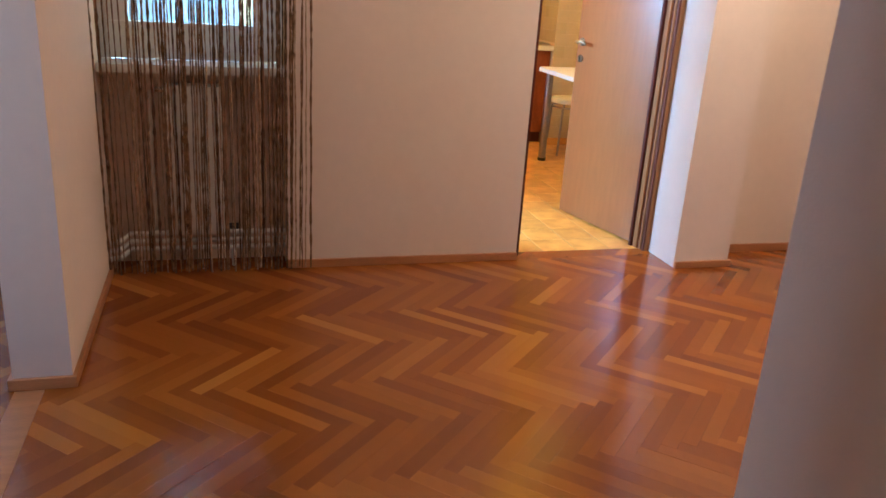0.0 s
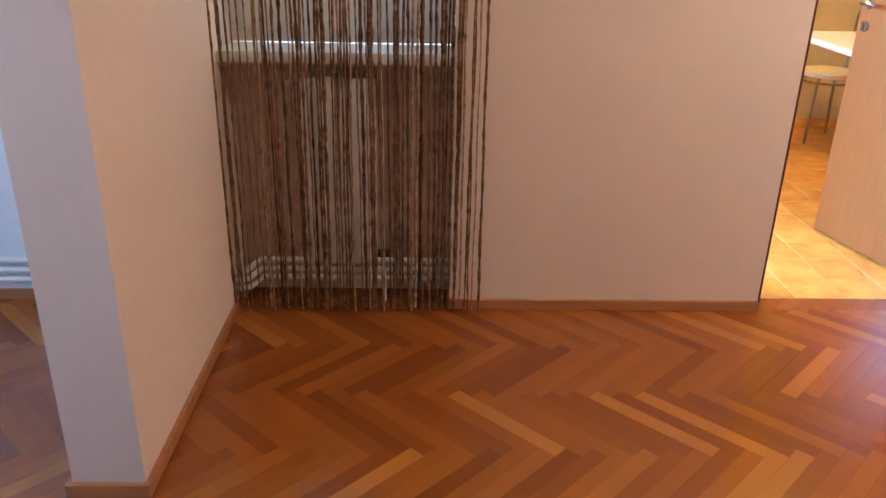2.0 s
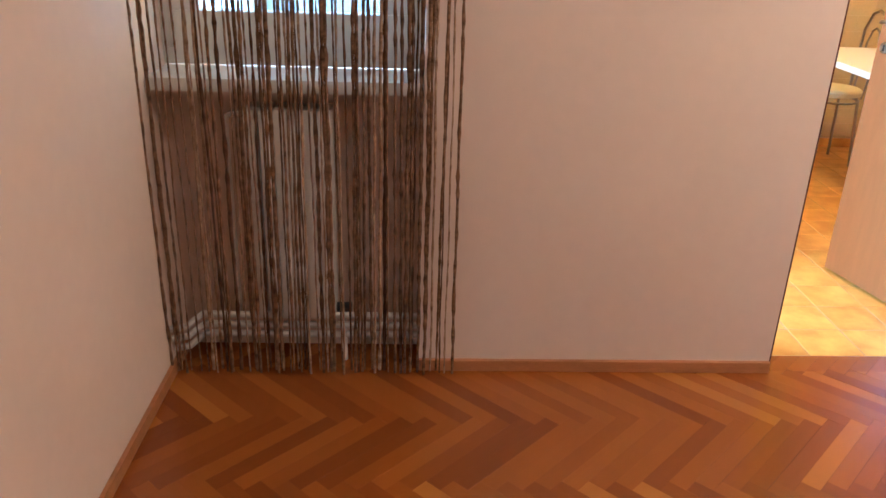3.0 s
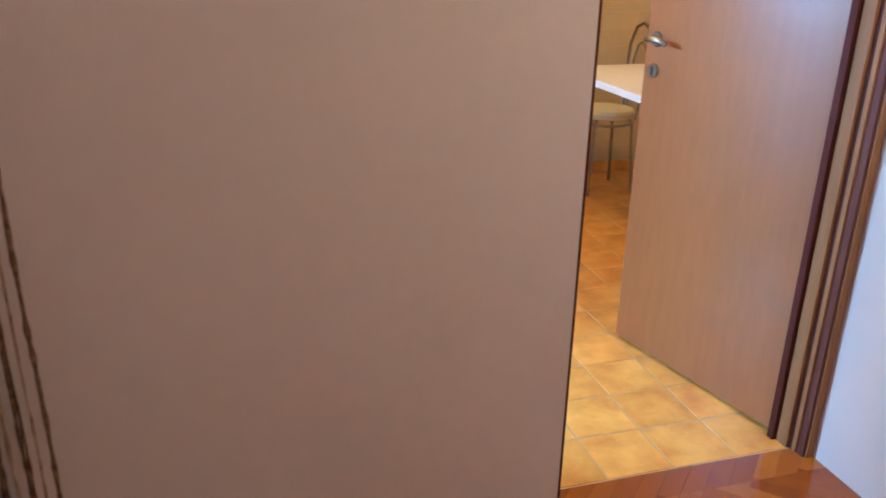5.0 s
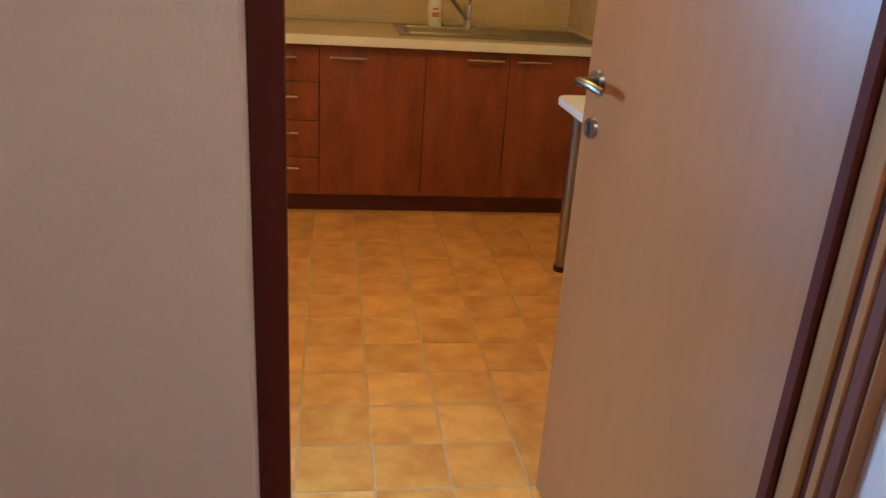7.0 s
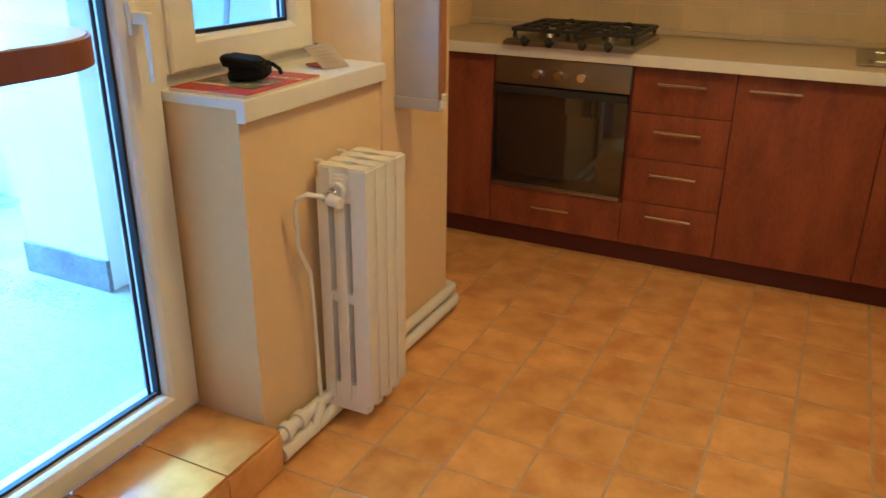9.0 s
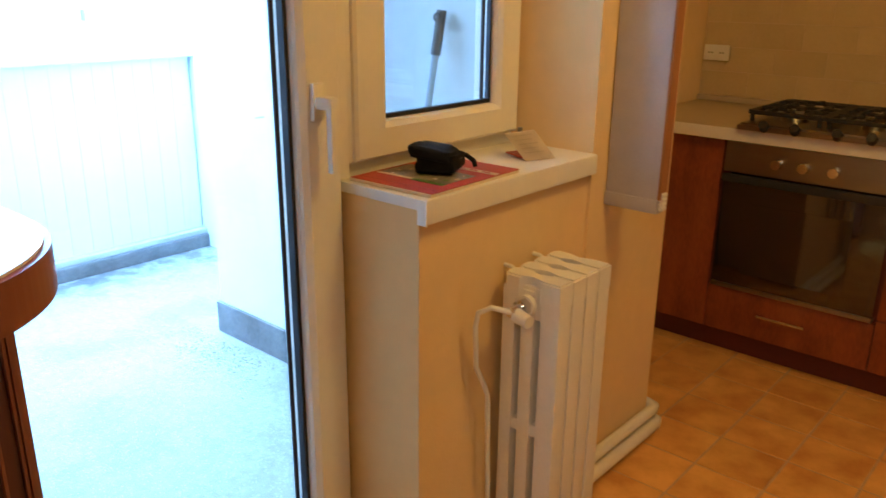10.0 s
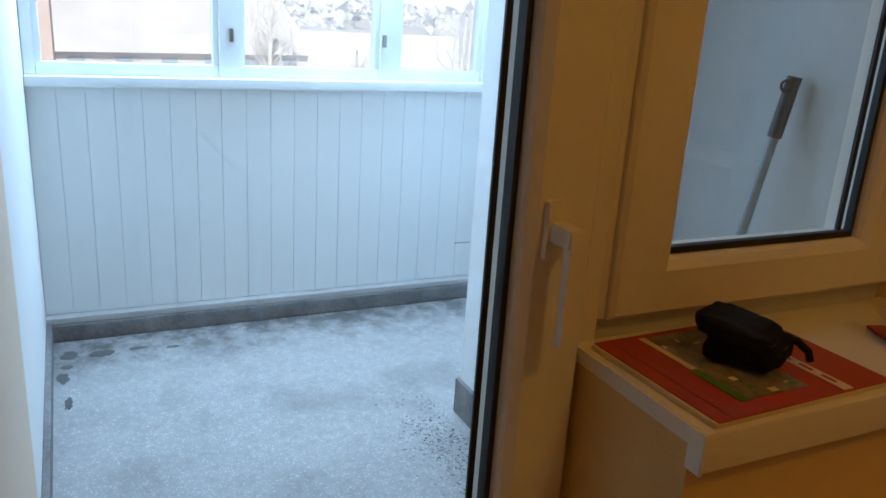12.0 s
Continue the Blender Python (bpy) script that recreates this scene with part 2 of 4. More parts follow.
def tube_bm(points, r, seg=10, bm=None, closed=False):
    bm = bm or bmesh.new()
    ps = [Vector(p) for p in points]
    rings = []
    n = len(ps)
    side = None
    for i, p in enumerate(ps):
        if closed:
            d = ps[(i + 1) % n] - ps[i - 1]
        else:
            d = ps[min(i + 1, n - 1)] - ps[max(i - 1, 0)]
        d.normalize()
        if side is None:
            side = d.orthogonal().normalized()
        side = (side - d * side.dot(d)).normalized()
        up = d.cross(side)
        rings.append([bm.verts.new(p + (side * math.cos(2 * math.pi * k / seg) + up * math.sin(2 * math.pi * k / seg)) * r) for k in range(seg)])
    for i in range(n if closed else n - 1):
        a, b = rings[i], rings[(i + 1) % n]
        for k in range(seg):
            bm.faces.new((a[k], a[(k + 1) % seg], b[(k + 1) % seg], b[k]))
    if not closed:
        bm.faces.new(rings[0][::-1])
        bm.faces.new(rings[-1])
    return bm


def prism_bm(outline, z0, z1, bm=None, bevel=0.0):
    bm = bm or bmesh.new()
    lo = [bm.verts.new((x, y, z0)) for x, y in outline]
    hi = [bm.verts.new((x, y, z1)) for x, y in outline]
    n = len(outline)
    for i in range(n):
        bm.faces.new((lo[i], lo[(i + 1) % n], hi[(i + 1) % n], hi[i]))
    bm.faces.new(lo[::-1])
    top = bm.faces.new(hi)
    if bevel:
        bmesh.ops.bevel(bm, geom=list(top.edges), offset=bevel, segments=2, affect="EDGES")
    return bm


def ring_bm(y0, y1, z0, z1, left, right, low, high, x0, x1, bev):
    """A rectangular frame in the plane x: outer size, widths of its four sides, depth x0 to x1 and a sloping inner bead."""
    bm = bmesh.new()
    loops = []
    for inner, grow, x in ((0, 0, x0), (0, 0, x1 - bev), (0, bev, x1), (1, -0.014, x1), (1, -0.003, x1 - 0.010), (1, 0, x1 - 0.018), (1, 0, x0)):
        if inner:
            a, b, c, d = y0 + left + grow, y1 - right - grow, z0 + low + grow, z1 - high - grow
        else:
            a, b, c, d = y0 + grow, y1 - grow, z0 + grow, z1 - grow
        loops.append([bm.verts.new((x, y, z)) for y, z in ((a, c), (b, c), (b, d), (a, d))])
    for i, la in enumerate(loops):
        lb = loops[(i + 1) % len(loops)]
        for k in range(4):
            bm.faces.new((la[k], la[(k + 1) % 4], lb[(k + 1) % 4], lb[k]))
    return bm


def mesh_of(name, bm, material, smooth=False):
    me = bpy.data.meshes.new(name)
    bmesh.ops.recalc_face_normals(bm, faces=bm.faces)
    bm.to_mesh(me)
    bm.free()
    me.materials.append(material)
    if smooth:
        me.polygons.foreach_set("use_smooth", [True] * len(me.polygons))
        me.set_sharp_from_angle(angle=radians(35))
    return me


def part(name, bm, material, parent, label="", smooth=True):
    ob = new(name, mesh_of(name, bm, material, smooth))
    ob.parent = parent
    if parent is not None:
        ob.matrix_parent_inverse = Matrix.Identity(4)
    if label:
        tagged(ob, label)
    return ob


def thing(name, at, label, category, group="", rz=0.0, kind=""):
    ob = new(name)
    ob.empty_display_size = 0.1
    ob.matrix_world = pose(*at, 0, 0, rz)
    return tagged(ob, label, category, group, kind)


def setting(name, bm, material, label, category, smooth=False):
    return tagged(new(name, mesh_of(name, bm, material, smooth)), label, category, kind="structure")


def wall(name, lo, hi, material, label):
    return setting(name, box_bm(lo, hi), material, label, "wall")


H_CEIL = 2.6

# ---- structure: hall ----
setting("floor_hall", box_bm((-5.5, -5.2, -0.2), (3.4, 0.10, -0.012)), SUBFLOOR, "dark bedding under varnished herringbone oak parquet", "floor")
wall("wall_hall", (-1.165, 0.0, -0.02), (0.0, 0.12, H_CEIL), PEACH, "plain matt peach-painted wall between niche and kitchen door")
wall("wall_over_door", (0.0, 0.0, 2.08), (0.80, 0.14, H_CEIL), PEACH, "peach-painted wall above the kitchen door")
wall("wall_niche_back", (-1.95, 0.16, -0.02), (-1.165, 0.535, 0.895), PEACH, "peach-painted wall behind the radiator in the niche")
wall("wall_niche_lintel", (-1.95, 0.0, 2.3), (-1.165, 0.535, H_CEIL), PEACH, "peach wall above the niche window")
wall("wall_niche_side", (-1.165, 0.14, -0.02), (-0.90, 0.438, H_CEIL), CREAM, "white wall corner between niche and loggia")
wall("wall_stub", (-2.13, -1.042, -0.02), (-1.95, 0.535, H_CEIL), PEACH, "short peach and white wall dividing hall and living room")
wall("wall_living_back", (-5.5, 0.05, -0.02), (-2.13, 0.535, H_CEIL), WHITE_WALL, "white living room wall with heating pipes along it")
wall("wall_living_side", (-5.6, -5.2, -0.02), (-5.5, 0.05, 0.90), WHITE_WALL, "white living room end wall under the window")
wall("wall_living_lintel", (-5.6, -5.2, 2.30), (-5.5, 0.05, H_CEIL), WHITE_WALL, "white living room end wall over the window")
wall("wall_living_jamb", (-5.6, -5.2, 0.90), (-5.5, -3.3, 2.30), WHITE_WALL, "white living room end wall beside the window")
wall("wall_living_corner", (-5.6, -1.1, 0.90), (-5.5, 0.05, 2.30), WHITE_WALL, "white living room wall corner by the window")
wall("wall_behind", (-5.5, -5.3, -0.02), (3.4, -5.2, H_CEIL), WHITE_WALL, "white wall closing the flat behind")
# out of view: added to shade wall_doorway from the living room daylight
wall("wall_daylight_block", (-2.13, -5.2, -0.02), (-1.95, -2.62, H_CEIL), PEACH, "unseen peach wall added to keep window daylight off the passage wall")
wall("wall_doorway", (-0.886, -5.2, -0.02), (-0.75, -2.936, H_CEIL), PEACH, "peach wall end beside the passage")
wall("wall_hall_end", (3.4, -5.2, -0.02), (3.5, 0.2, H_CEIL), PEACH, "peach wall closing the hall")
wall("pillar_hall", (0.80, -0.21, -0.02), (1.12, 0.14, H_CEIL), PEACH, "pale peach painted pillar beside the kitchen door")
wall("wall_hall_recess", (1.12, 0.0, -0.02), (3.4, 0.14, H_CEIL), PEACH, "peach hall wall beyond the pillar")
setting("ceiling_hall", box_bm((-5.6, -5.3, H_CEIL), (3.5, 0.14, H_CEIL + 0.15)), CEIL, "plain white ceiling", "ceiling")

# ---- structure: kitchen ----
setting("floor_kitchen", box_bm((-1.10, 0.10, -0.2), (2.2, 3.75, -0.0014)), GROUT, "grey grouted bed under terracotta floor tiles", "floor")
setting("floor_kitchen_corner", box_bm((-1.30, 2.265, -0.2), (-1.10, 3.75, -0.0014)), GROUT, "grout bed in the kitchen corner", "floor")
wall("wall_kitchen_back", (-1.6, 3.56, -0.02), (1.35, 3.75, H_CEIL), WGROUT, "kitchen wall behind the worktop, cream tiled")
wall("wall_kitchen_pier", (1.35, 2.90, -0.02), (2.2, 3.75, H_CEIL), WGROUT, "kitchen pier beside the worktop, cream tiled")
wall("wall_kitchen_side", (2.1, 0.14, -0.02), (2.2, 2.90, H_CEIL), WGROUT, "kitchen side wall, cream tiled")
wall("wall_parapet", (-1.10, 1.245, -0.02), (-0.804, 1.84, 0.915), CREAM, "low cream wall under the kitchen window sill")
wall("wall_window_pier", (-1.10, 1.84, -0.02), (-0.795, 2.265, H_CEIL), CREAM, "cream wall pier beside the kitchen window")
wall("wall_kitchen_corner", (-1.6, 2.265, -0.02), (-1.30, 3.56, H_CEIL), CREAM, "cream wall behind the corner cabinet")
wall("wall_kitchen_return", (-1.30, 2.10, -0.02), (-1.10, 2.265, H_CEIL), CREAM, "cream wall return behind the pier")
wall("wall_window_lintel", (-1.10, 0.438, 2.2), (-0.795, 1.84, H_CEIL), CREAM, "cream wall above the balcony door and window")
setting("ceiling_kitchen", box_bm((-1.6, 0.14, H_CEIL), (2.2, 3.75, H_CEIL + 0.15)), CREAM, "plain cream kitchen ceiling", "ceiling")

wall("wall_kitchen_left", (-0.90, 0.14, -0.02), (-0.775, 0.438, H_CEIL), CREAM, "cream kitchen wall beside the balcony door")

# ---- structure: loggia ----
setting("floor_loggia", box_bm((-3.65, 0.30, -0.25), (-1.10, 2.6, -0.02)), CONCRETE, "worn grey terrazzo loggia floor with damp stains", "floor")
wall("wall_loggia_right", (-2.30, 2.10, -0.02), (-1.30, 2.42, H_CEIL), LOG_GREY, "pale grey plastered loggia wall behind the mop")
wall("pillar_loggia", (-3.65, 2.42, -0.02), (-2.20, 2.55, H_CEIL), LOG_WHITE, "white plastered loggia end wall")
wall("wall_loggia_parapet", (-3.65, 0.535, -0.02), (-3.50, 2.42, 0.971), LOG_WHITE, "loggia parapet behind white boards")
wall("wall_loggia_lintel", (-3.65, 0.535, 2.25), (-3.50, 2.42, H_CEIL), LOG_WHITE, "white wall above the loggia windows")
setting("ceiling_loggia", box_bm((-3.65, 0.535, H_CEIL), (-1.10, 2.6, H_CEIL + 0.15)), CEIL, "plain white loggia ceiling", "ceiling")
wall("pier_loggia", (-2.44, 1.836, -0.02), (-2.0, 2.095, H_CEIL), LOG_WHITE, "white plastered pier projecting into the loggia")

# ---- baseboards ----


def board(lo, hi):
    return setting("baseboard", box_bm(lo, hi, 0.004), OAK, "narrow varnished oak baseboard along the wall", "baseboard")


board((-1.165, -0.016, 0), (0.0, 0.0, 0.04))
board((-1.95, -1.042, 0), (-1.936, 0.15, 0.04))
board((-2.14, -1.058, 0), (-1.936, -1.042, 0.04))
board((-2.144, -1.058, 0), (-2.13, 0.05, 0.04))
board((0.80, -0.226, 0), (1.134, -0.21, 0.035))
board((1.12, -0.21, 0), (1.134, 0.0, 0.035))
board((1.134, -0.016, 0), (3.4, 0.0, 0.045))
board((-5.5, 0.034, 0), (-2.144, 0.05, 0.04))

# ---- kitchen door and its frame ----
frame_set = thing("door_frame", (0, 0, 0), "brown wooden door frame with grooved tan casing", "door frame", kind="structure")
part("jamb", box_bm((0.0005, 0.058, 0), (0.037, 0.078, 2.08), 0.003), WOOD_DARK, frame_set, "dark wenge jamb")
part("jamb", box_bm((0.765, 0.085, 0), (0.80, 0.16, 2.08), 0.003), WOOD_DARK, frame_set, "dark wenge jamb")
part("head", box_bm((0.030, 0.035, 2.04), (0.765, 0.105, 2.08), 0.003), WOOD_DARK, frame_set, "dark wenge head")
for lo, hi, m in (((0.752, 0.106), (0.797, 0.146), WOOD_TAN), ((0.762, 0.094), (0.7985, 0.105), WOOD_DARK), ((0.761, 0.078), (0.7985, 0.0935), WOOD_TAN),
                  ((0.767, 0.055), (0.7985, 0.0775), WOOD_RED), ((0.775, 0.049), (0.7985, 0.0545), WOOD_TAN)):
    part("moulding", box_bm((*lo, 0), (*hi, 2.06), 0.003), m, frame_set)
part("gasket", box_bm((0.740, 0.148, 0), (0.765, 0.170, 2.05)), WOOD_DARK, frame_set)

door = thing("kitchen_door", (0.757, 0.172, 0.0), "open pale brown veneered interior door, flush leaf", "door", rz=102.6, kind="")
part("leaf", box_bm((0.0, -0.04, 0.012), (0.688, 0.0, 2.03), 0.003), SHEEN_VENEER, door)
part("edge_strip", box_bm((0.0, -0.001, 0.012), (0.012, 0.0025, 2.03), 0.001), WOOD_DARK, door, "dark edge strip at the hinges")
for s in (1, -1):
    y0 = 0.0 if s > 0 else -0.04
    part("rosette", cyl_bm((0.645, y0, 1.049), (0.645, y0 + s * 0.010, 1.049), 0.0245, 0.022, 28), SATIN, door, "round satin metal rosette")
    bar = [(0.645, 0.008, 1.049), (0.645, 0.036, 1.049), (0.642, 0.047, 1.050), (0.632, 0.053, 1.051), (0.612, 0.055, 1.053), (0.592, 0.053, 1.052), (0.574, 0.047, 1.047), (0.562, 0.041, 1.042)]
    lever = part("lever", tube_bm([(a, y0 + s * b, c) for a, b, c in bar], 0.0088, 12), SATIN, door, "curved satin metal lever handle")
    esc = part("escutcheon", cyl_bm((0.645, y0, 0.953), (0.645, y0 + s * 0.008, 0.953), 0.023, 0.021, 28), SATIN, door, "oval keyhole plate")
    part("keyhole", box_bm((0.6415, y0 + s * 0.0078, 0.941), (0.6485, y0 + s * 0.0094, 0.965), 0.002), RUBBER, esc)
for z in (0.25, 1.75):
    part("hinge", cyl_bm((-0.006, 0.004, z), (-0.006, 0.004, z + 0.08), 0.007, seg=12), STEEL, door)

# ---- hall niche: window, sill, radiator, pipes, string curtain ----
win = thing("window_1", (-1.56, 0.24, 0.935), "white plastic window behind the string curtain", "window", kind="structure")


def win_part(name, lo, hi, material, parent, at, bevel=0.006, label=""):
    return part(name, box_bm([a - b for a, b in zip(lo, at)], [a - b for a, b in zip(hi, at)], bevel), material, parent, label)


at1 = (-1.56, 0.24, 0.935)
for lo, hi in (((-1.95, 0.21, 0.935), (-1.165, 0.28, 0.985)), ((-1.95, 0.21, 2.25), (-1.165, 0.28, 2.30)), ((-1.95, 0.21, 0.985), (-1.90, 0.28, 2.25)), ((-1.215, 0.21, 0.985), (-1.165, 0.28, 2.25))):
    win_part("window_frame", lo, hi, PVC, win, at1)
for lo, hi in (((-1.905, 0.195, 0.98), (-1.21, 0.255, 1.095)), ((-1.905, 0.195, 2.16), (-1.21, 0.255, 2.255)), ((-1.905, 0.195, 1.095), (-1.835, 0.255, 2.16)), ((-1.30, 0.195, 1.095), (-1.21, 0.255, 2.16))):
    win_part("sash", lo, hi, PVC, win, at1, 0.008)
p = win_part("pane", (-1.84, 0.222, 1.09), (-1.295, 0.228, 2.165), GLASS, win, at1, 0)
p.visible_shadow = False
setting("window_sill_hall", box_bm((-1.948, 0.0, 0.896), (-1.167, 0.21, 0.934), 0.006), PVC, "white plastic window sill in the niche", "window sill", True)

rad = thing("hall_radiator", (-1.56, 0.075, 0.165), "ivory ribbed radiator under the niche window", "radiator")
for i in range(6):
    x = -0.127 + i * 0.0425
    part("section", box_bm((x, -0.055, 0), (x + 0.040, 0.06, 0.68), 0.014), ENAMEL, rad)
part("valve", cyl_bm((-0.165, 0, 0.655), (-0.125, 0, 0.655), 0.014), CHROME, rad)
part("drain_valve", cyl_bm((0.128, -0.02, 0.03), (0.175, -0.02, 0.03), 0.016), IRON, rad, "dark lower valve")
part("riser", tube_bm([(-0.165, 0, 0.655), (-0.185, 0, 0.645), (-0.19, 0, 0.60), (-0.19, 0, 0.0)], 0.009), ENAMEL, rad)
part("foot_pipe", tube_bm([(0.15, -0.02, 0.03), (0.15, -0.02, -0.165)], 0.009), ENAMEL, rad)


def pipe(points, r, label, group):
    return tagged(new("heating_pipe", mesh_of("heating_pipe", tube_bm(points, r, 12), ENAMEL, True)), label, "pipe", group)


for i, (y, z) in enumerate(((0.035, 0.175), (0.045, 0.135), (0.055, 0.095))):
    pipe([(-1.948, y - 0.06, z - 0.025), (-1.90, y - 0.05, z - 0.02), (-1.86, y, z), (-1.17, y, z)], 0.011, "painted heating pipe along the niche floor", "niche pipes")
    pipe([(-5.5, 0.025, 0.165 - i * 0.038), (-2.15, 0.025, 0.165 - i * 0.038)], 0.012, "white heating pipe along the living room wall", "living room pipes")

YARN = mat("brown_cream_yarn", (0.068, 0.029, 0.012), 0.9, vary=0.4, scale=52, random_piece=0.22, colour2=(0.23, 0.125, 0.060), stretch=(0.3, 0.3, 1), bump=0.4, bump_scale=160, spec=0.15, grain=0.3)
PALE_YARN = mat("cream_yarn", (0.21, 0.110, 0.052), 0.9, vary=0.3, scale=44, random_piece=0.15, colour2=(0.43, 0.28, 0.16), stretch=(0.3, 0.3, 1), bump=0.4, bump_scale=160, spec=0.15, grain=0.3)
DARK_YARN = mat("dark_brown_yarn", (0.055, 0.022, 0.009), 0.9, vary=0.3, scale=52, random_piece=0.2, colour2=(0.13, 0.060, 0.028), stretch=(0.3, 0.3, 1), bump=0.4, bump_scale=160, spec=0.15, grain=0.3)
curtain = thing("string_curtain", (-1.5, -0.05, 0.0), "brown and cream mottled string curtain hanging before the niche", "curtain")
part("rod", cyl_bm((-0.45, 0, 2.32), (0.46, 0, 2.32), 0.012), STEEL, curtain)
rng = random.Random(7)


def strand_bm(w):
    """One slack knitted string, uneven in width, from the rod to the floor."""
    bm = bmesh.new()
    prev = None
    ph, ph2, n = rng.uniform(0, 6), rng.uniform(0, 6), 90
    for i in range(n + 1):
        z = 0.012 + 2.30 * i / n
        cx = 0.003 * math.sin(z * 1.9 + ph) + 0.0010 * math.sin(z * 13 + ph2) + rng.uniform(-0.0006, 0.0006)
        cy = 0.006 * math.sin(z * 1.7 + ph2)
        ww = w * (0.65 + 0.7 * rng.random())
        ring = [bm.verts.new((cx + a * ww, cy + b * 0.0025, z)) for a, b in ((-1, 0), (0, -1), (1, 0), (0, 1))]
        if prev:
            for j in range(4):
                bm.faces.new((prev[j], prev[(j + 1) % 4], ring[(j + 1) % 4], ring[j]))
        else:
            bm.faces.new(ring[::-1])
        prev = ring
    bm.faces.new(prev)
    return bm


strands = {}
for tone, yarn in (("mid", YARN), ("pale", PALE_YARN), ("dark", DARK_YARN)):
    strands[tone] = [mesh_of("strand", strand_bm(w), yarn) for w in (0.0026, 0.0033, 0.0040, 0.0048, 0.0056)]


def hang(x, tone):
    ob = new("strand", strands[tone][rng.randrange(5)])
    ob.parent = curtain
    ob.location = (x, rng.uniform(-0.012, 0.012), rng.uniform(-0.004, 0.012))
    ob.scale = (rng.choice((1, -1)), 1, 1)


x = -0.445
while x < 0.335:
    hang(x, rng.choice(("mid", "mid", "mid", "pale", "dark")))
    x += rng.choice((0.008, 0.010, 0.012, 0.015, 0.018, 0.023))
# the last strings hang in three loose groups before the wall
for x, tone in ((0.347, "mid"), (0.355, "mid"), (0.368, "pale"), (0.393, "mid"), (0.401, "dark"), (0.413, "pale"), (0.439, "mid")):
    hang(x, tone)

# ---- kitchen: base units ----
YF = 2.945


def front(parent, name, lo, hi, at, label=""):
    """A cabinet front panel, given in world metres."""
    return part(name, box_bm([a - b for a, b in zip(lo, at)], [a - b for a, b in zip(hi, at)], 0.0025), CHERRY, parent, label)


def bar_handle(parent, x0, x1, z, at):
    y = YF - 0.024
    pts = [(x0 + 0.004, YF, z), (x0 + 0.004, y, z), (x1 - 0.004, y, z), (x1 - 0.004, YF, z)]
    h = part("handle", tube_bm([(a - at[0], b - at[1], c - at[2]) for a, b, c in ((x0, y, z), (x1, y, z))], 0.0055, 10), CHROME, parent, "slim satin steel bar handle")
    for xx in (x0 + 0.012, x1 - 0.012):
        part("standoff", cyl_bm((xx - at[0], YF - at[1] - 0.0005, z - at[2]), (xx - at[0], y - at[1], z - at[2]), 0.004, seg=8), CHROME, h)
    return h


def unit(name, x0, x1, label, fronts):
    at = ((x0 + x1) / 2, 3.25, 0.10)
    ob = thing(name, at, label, "cabinet", "kitchen base units")
    g = 0.0015
    part("body", box_bm((x0 - at[0] + 0.001, YF + 0.02 - at[1], 0), (x1 - at[0] - 0.001, 3.555 - at[1], 0.72)), CHERRY_DARK, ob)
    for kind, a, b, z0, z1, handle in fronts:
        f = front(ob, kind, (a + g, YF, z0 + g), (b - g, YF + 0.0195, z1 - g), at)
        if handle:
            bar_handle(f, handle[0], handle[1], handle[2], at)
    return ob


unit("corner_cabinet", -1.295, -0.915, "cherry wood base cabinet in the kitchen corner", [("door", -1.295, -0.915, 0.10, 0.812, None)])
unit("drawer_cabinet", -0.345, 0.025, "cherry wood cabinet with four drawers", [("drawer", -0.345, 0.025, 0.640, 0.812, (-0.249, -0.076, 0.754)), ("drawer", -0.345, 0.025, 0.462, 0.640, (-0.247, -0.073, 0.575)),
     ("drawer", -0.345, 0.025, 0.284, 0.462, (-0.245, -0.071, 0.405)), ("drawer", -0.345, 0.025, 0.10, 0.284, (-0.243, -0.069, 0.235))])
unit("door_cabinet", 0.025, 0.515, "cherry wood base cabinet with one door", [("door", 0.025, 0.515, 0.10, 0.812, (0.072, 0.246, 0.76))])
unit("sink_cabinet", 0.515, 1.34, "cherry wood sink cabinet with two doors", [("door", 0.515, 0.912, 0.10, 0.812, (0.704, 0.879, 0.774)), ("door", 0.912, 1.34, 0.10, 0.812, (0.94, 1.11, 0.775))])

oven_at = (-0.63, 3.25, 0.10)
ovu = thing("oven_cabinet", oven_at, "cherry wood oven housing with a low drawer", "cabinet", "kitchen base units")
for lo, hi in (((-0.913, YF + 0.02, 0.10), (-0.897, 3.555, 0.811)), ((-0.363, YF + 0.02, 0.10), (-0.347, 3.555, 0.811)), ((-0.897, 3.53, 0.10), (-0.363, 3.555, 0.811)), ((-0.897, YF + 0.02, 0.250), (-0.363, 3.53, 0.268))):
    part("body_panel", box_bm([a - b for a, b in zip(lo, oven_at)], [a - b for a, b in zip(hi, oven_at)]), CHERRY_DARK, ovu)
dr = front(ovu, "drawer", (-0.9135, YF, 0.1015), (-0.3465, YF + 0.0195, 0.270), oven_at)
bar_handle(dr, -0.716, -0.554, 0.200, oven_at)

ov = thing("oven", (-0.63, 3.0, 0.25), "stainless steel built-in oven with dark glass door", "oven")


def ovp(name, lo, hi, material, parent, bevel=0.003, label=""):
    a = (-0.63, 3.0, 0.25)
    return part(name, box_bm([q - r for q, r in zip(lo, a)], [q - r for q, r in zip(hi, a)], bevel), material, parent, label)


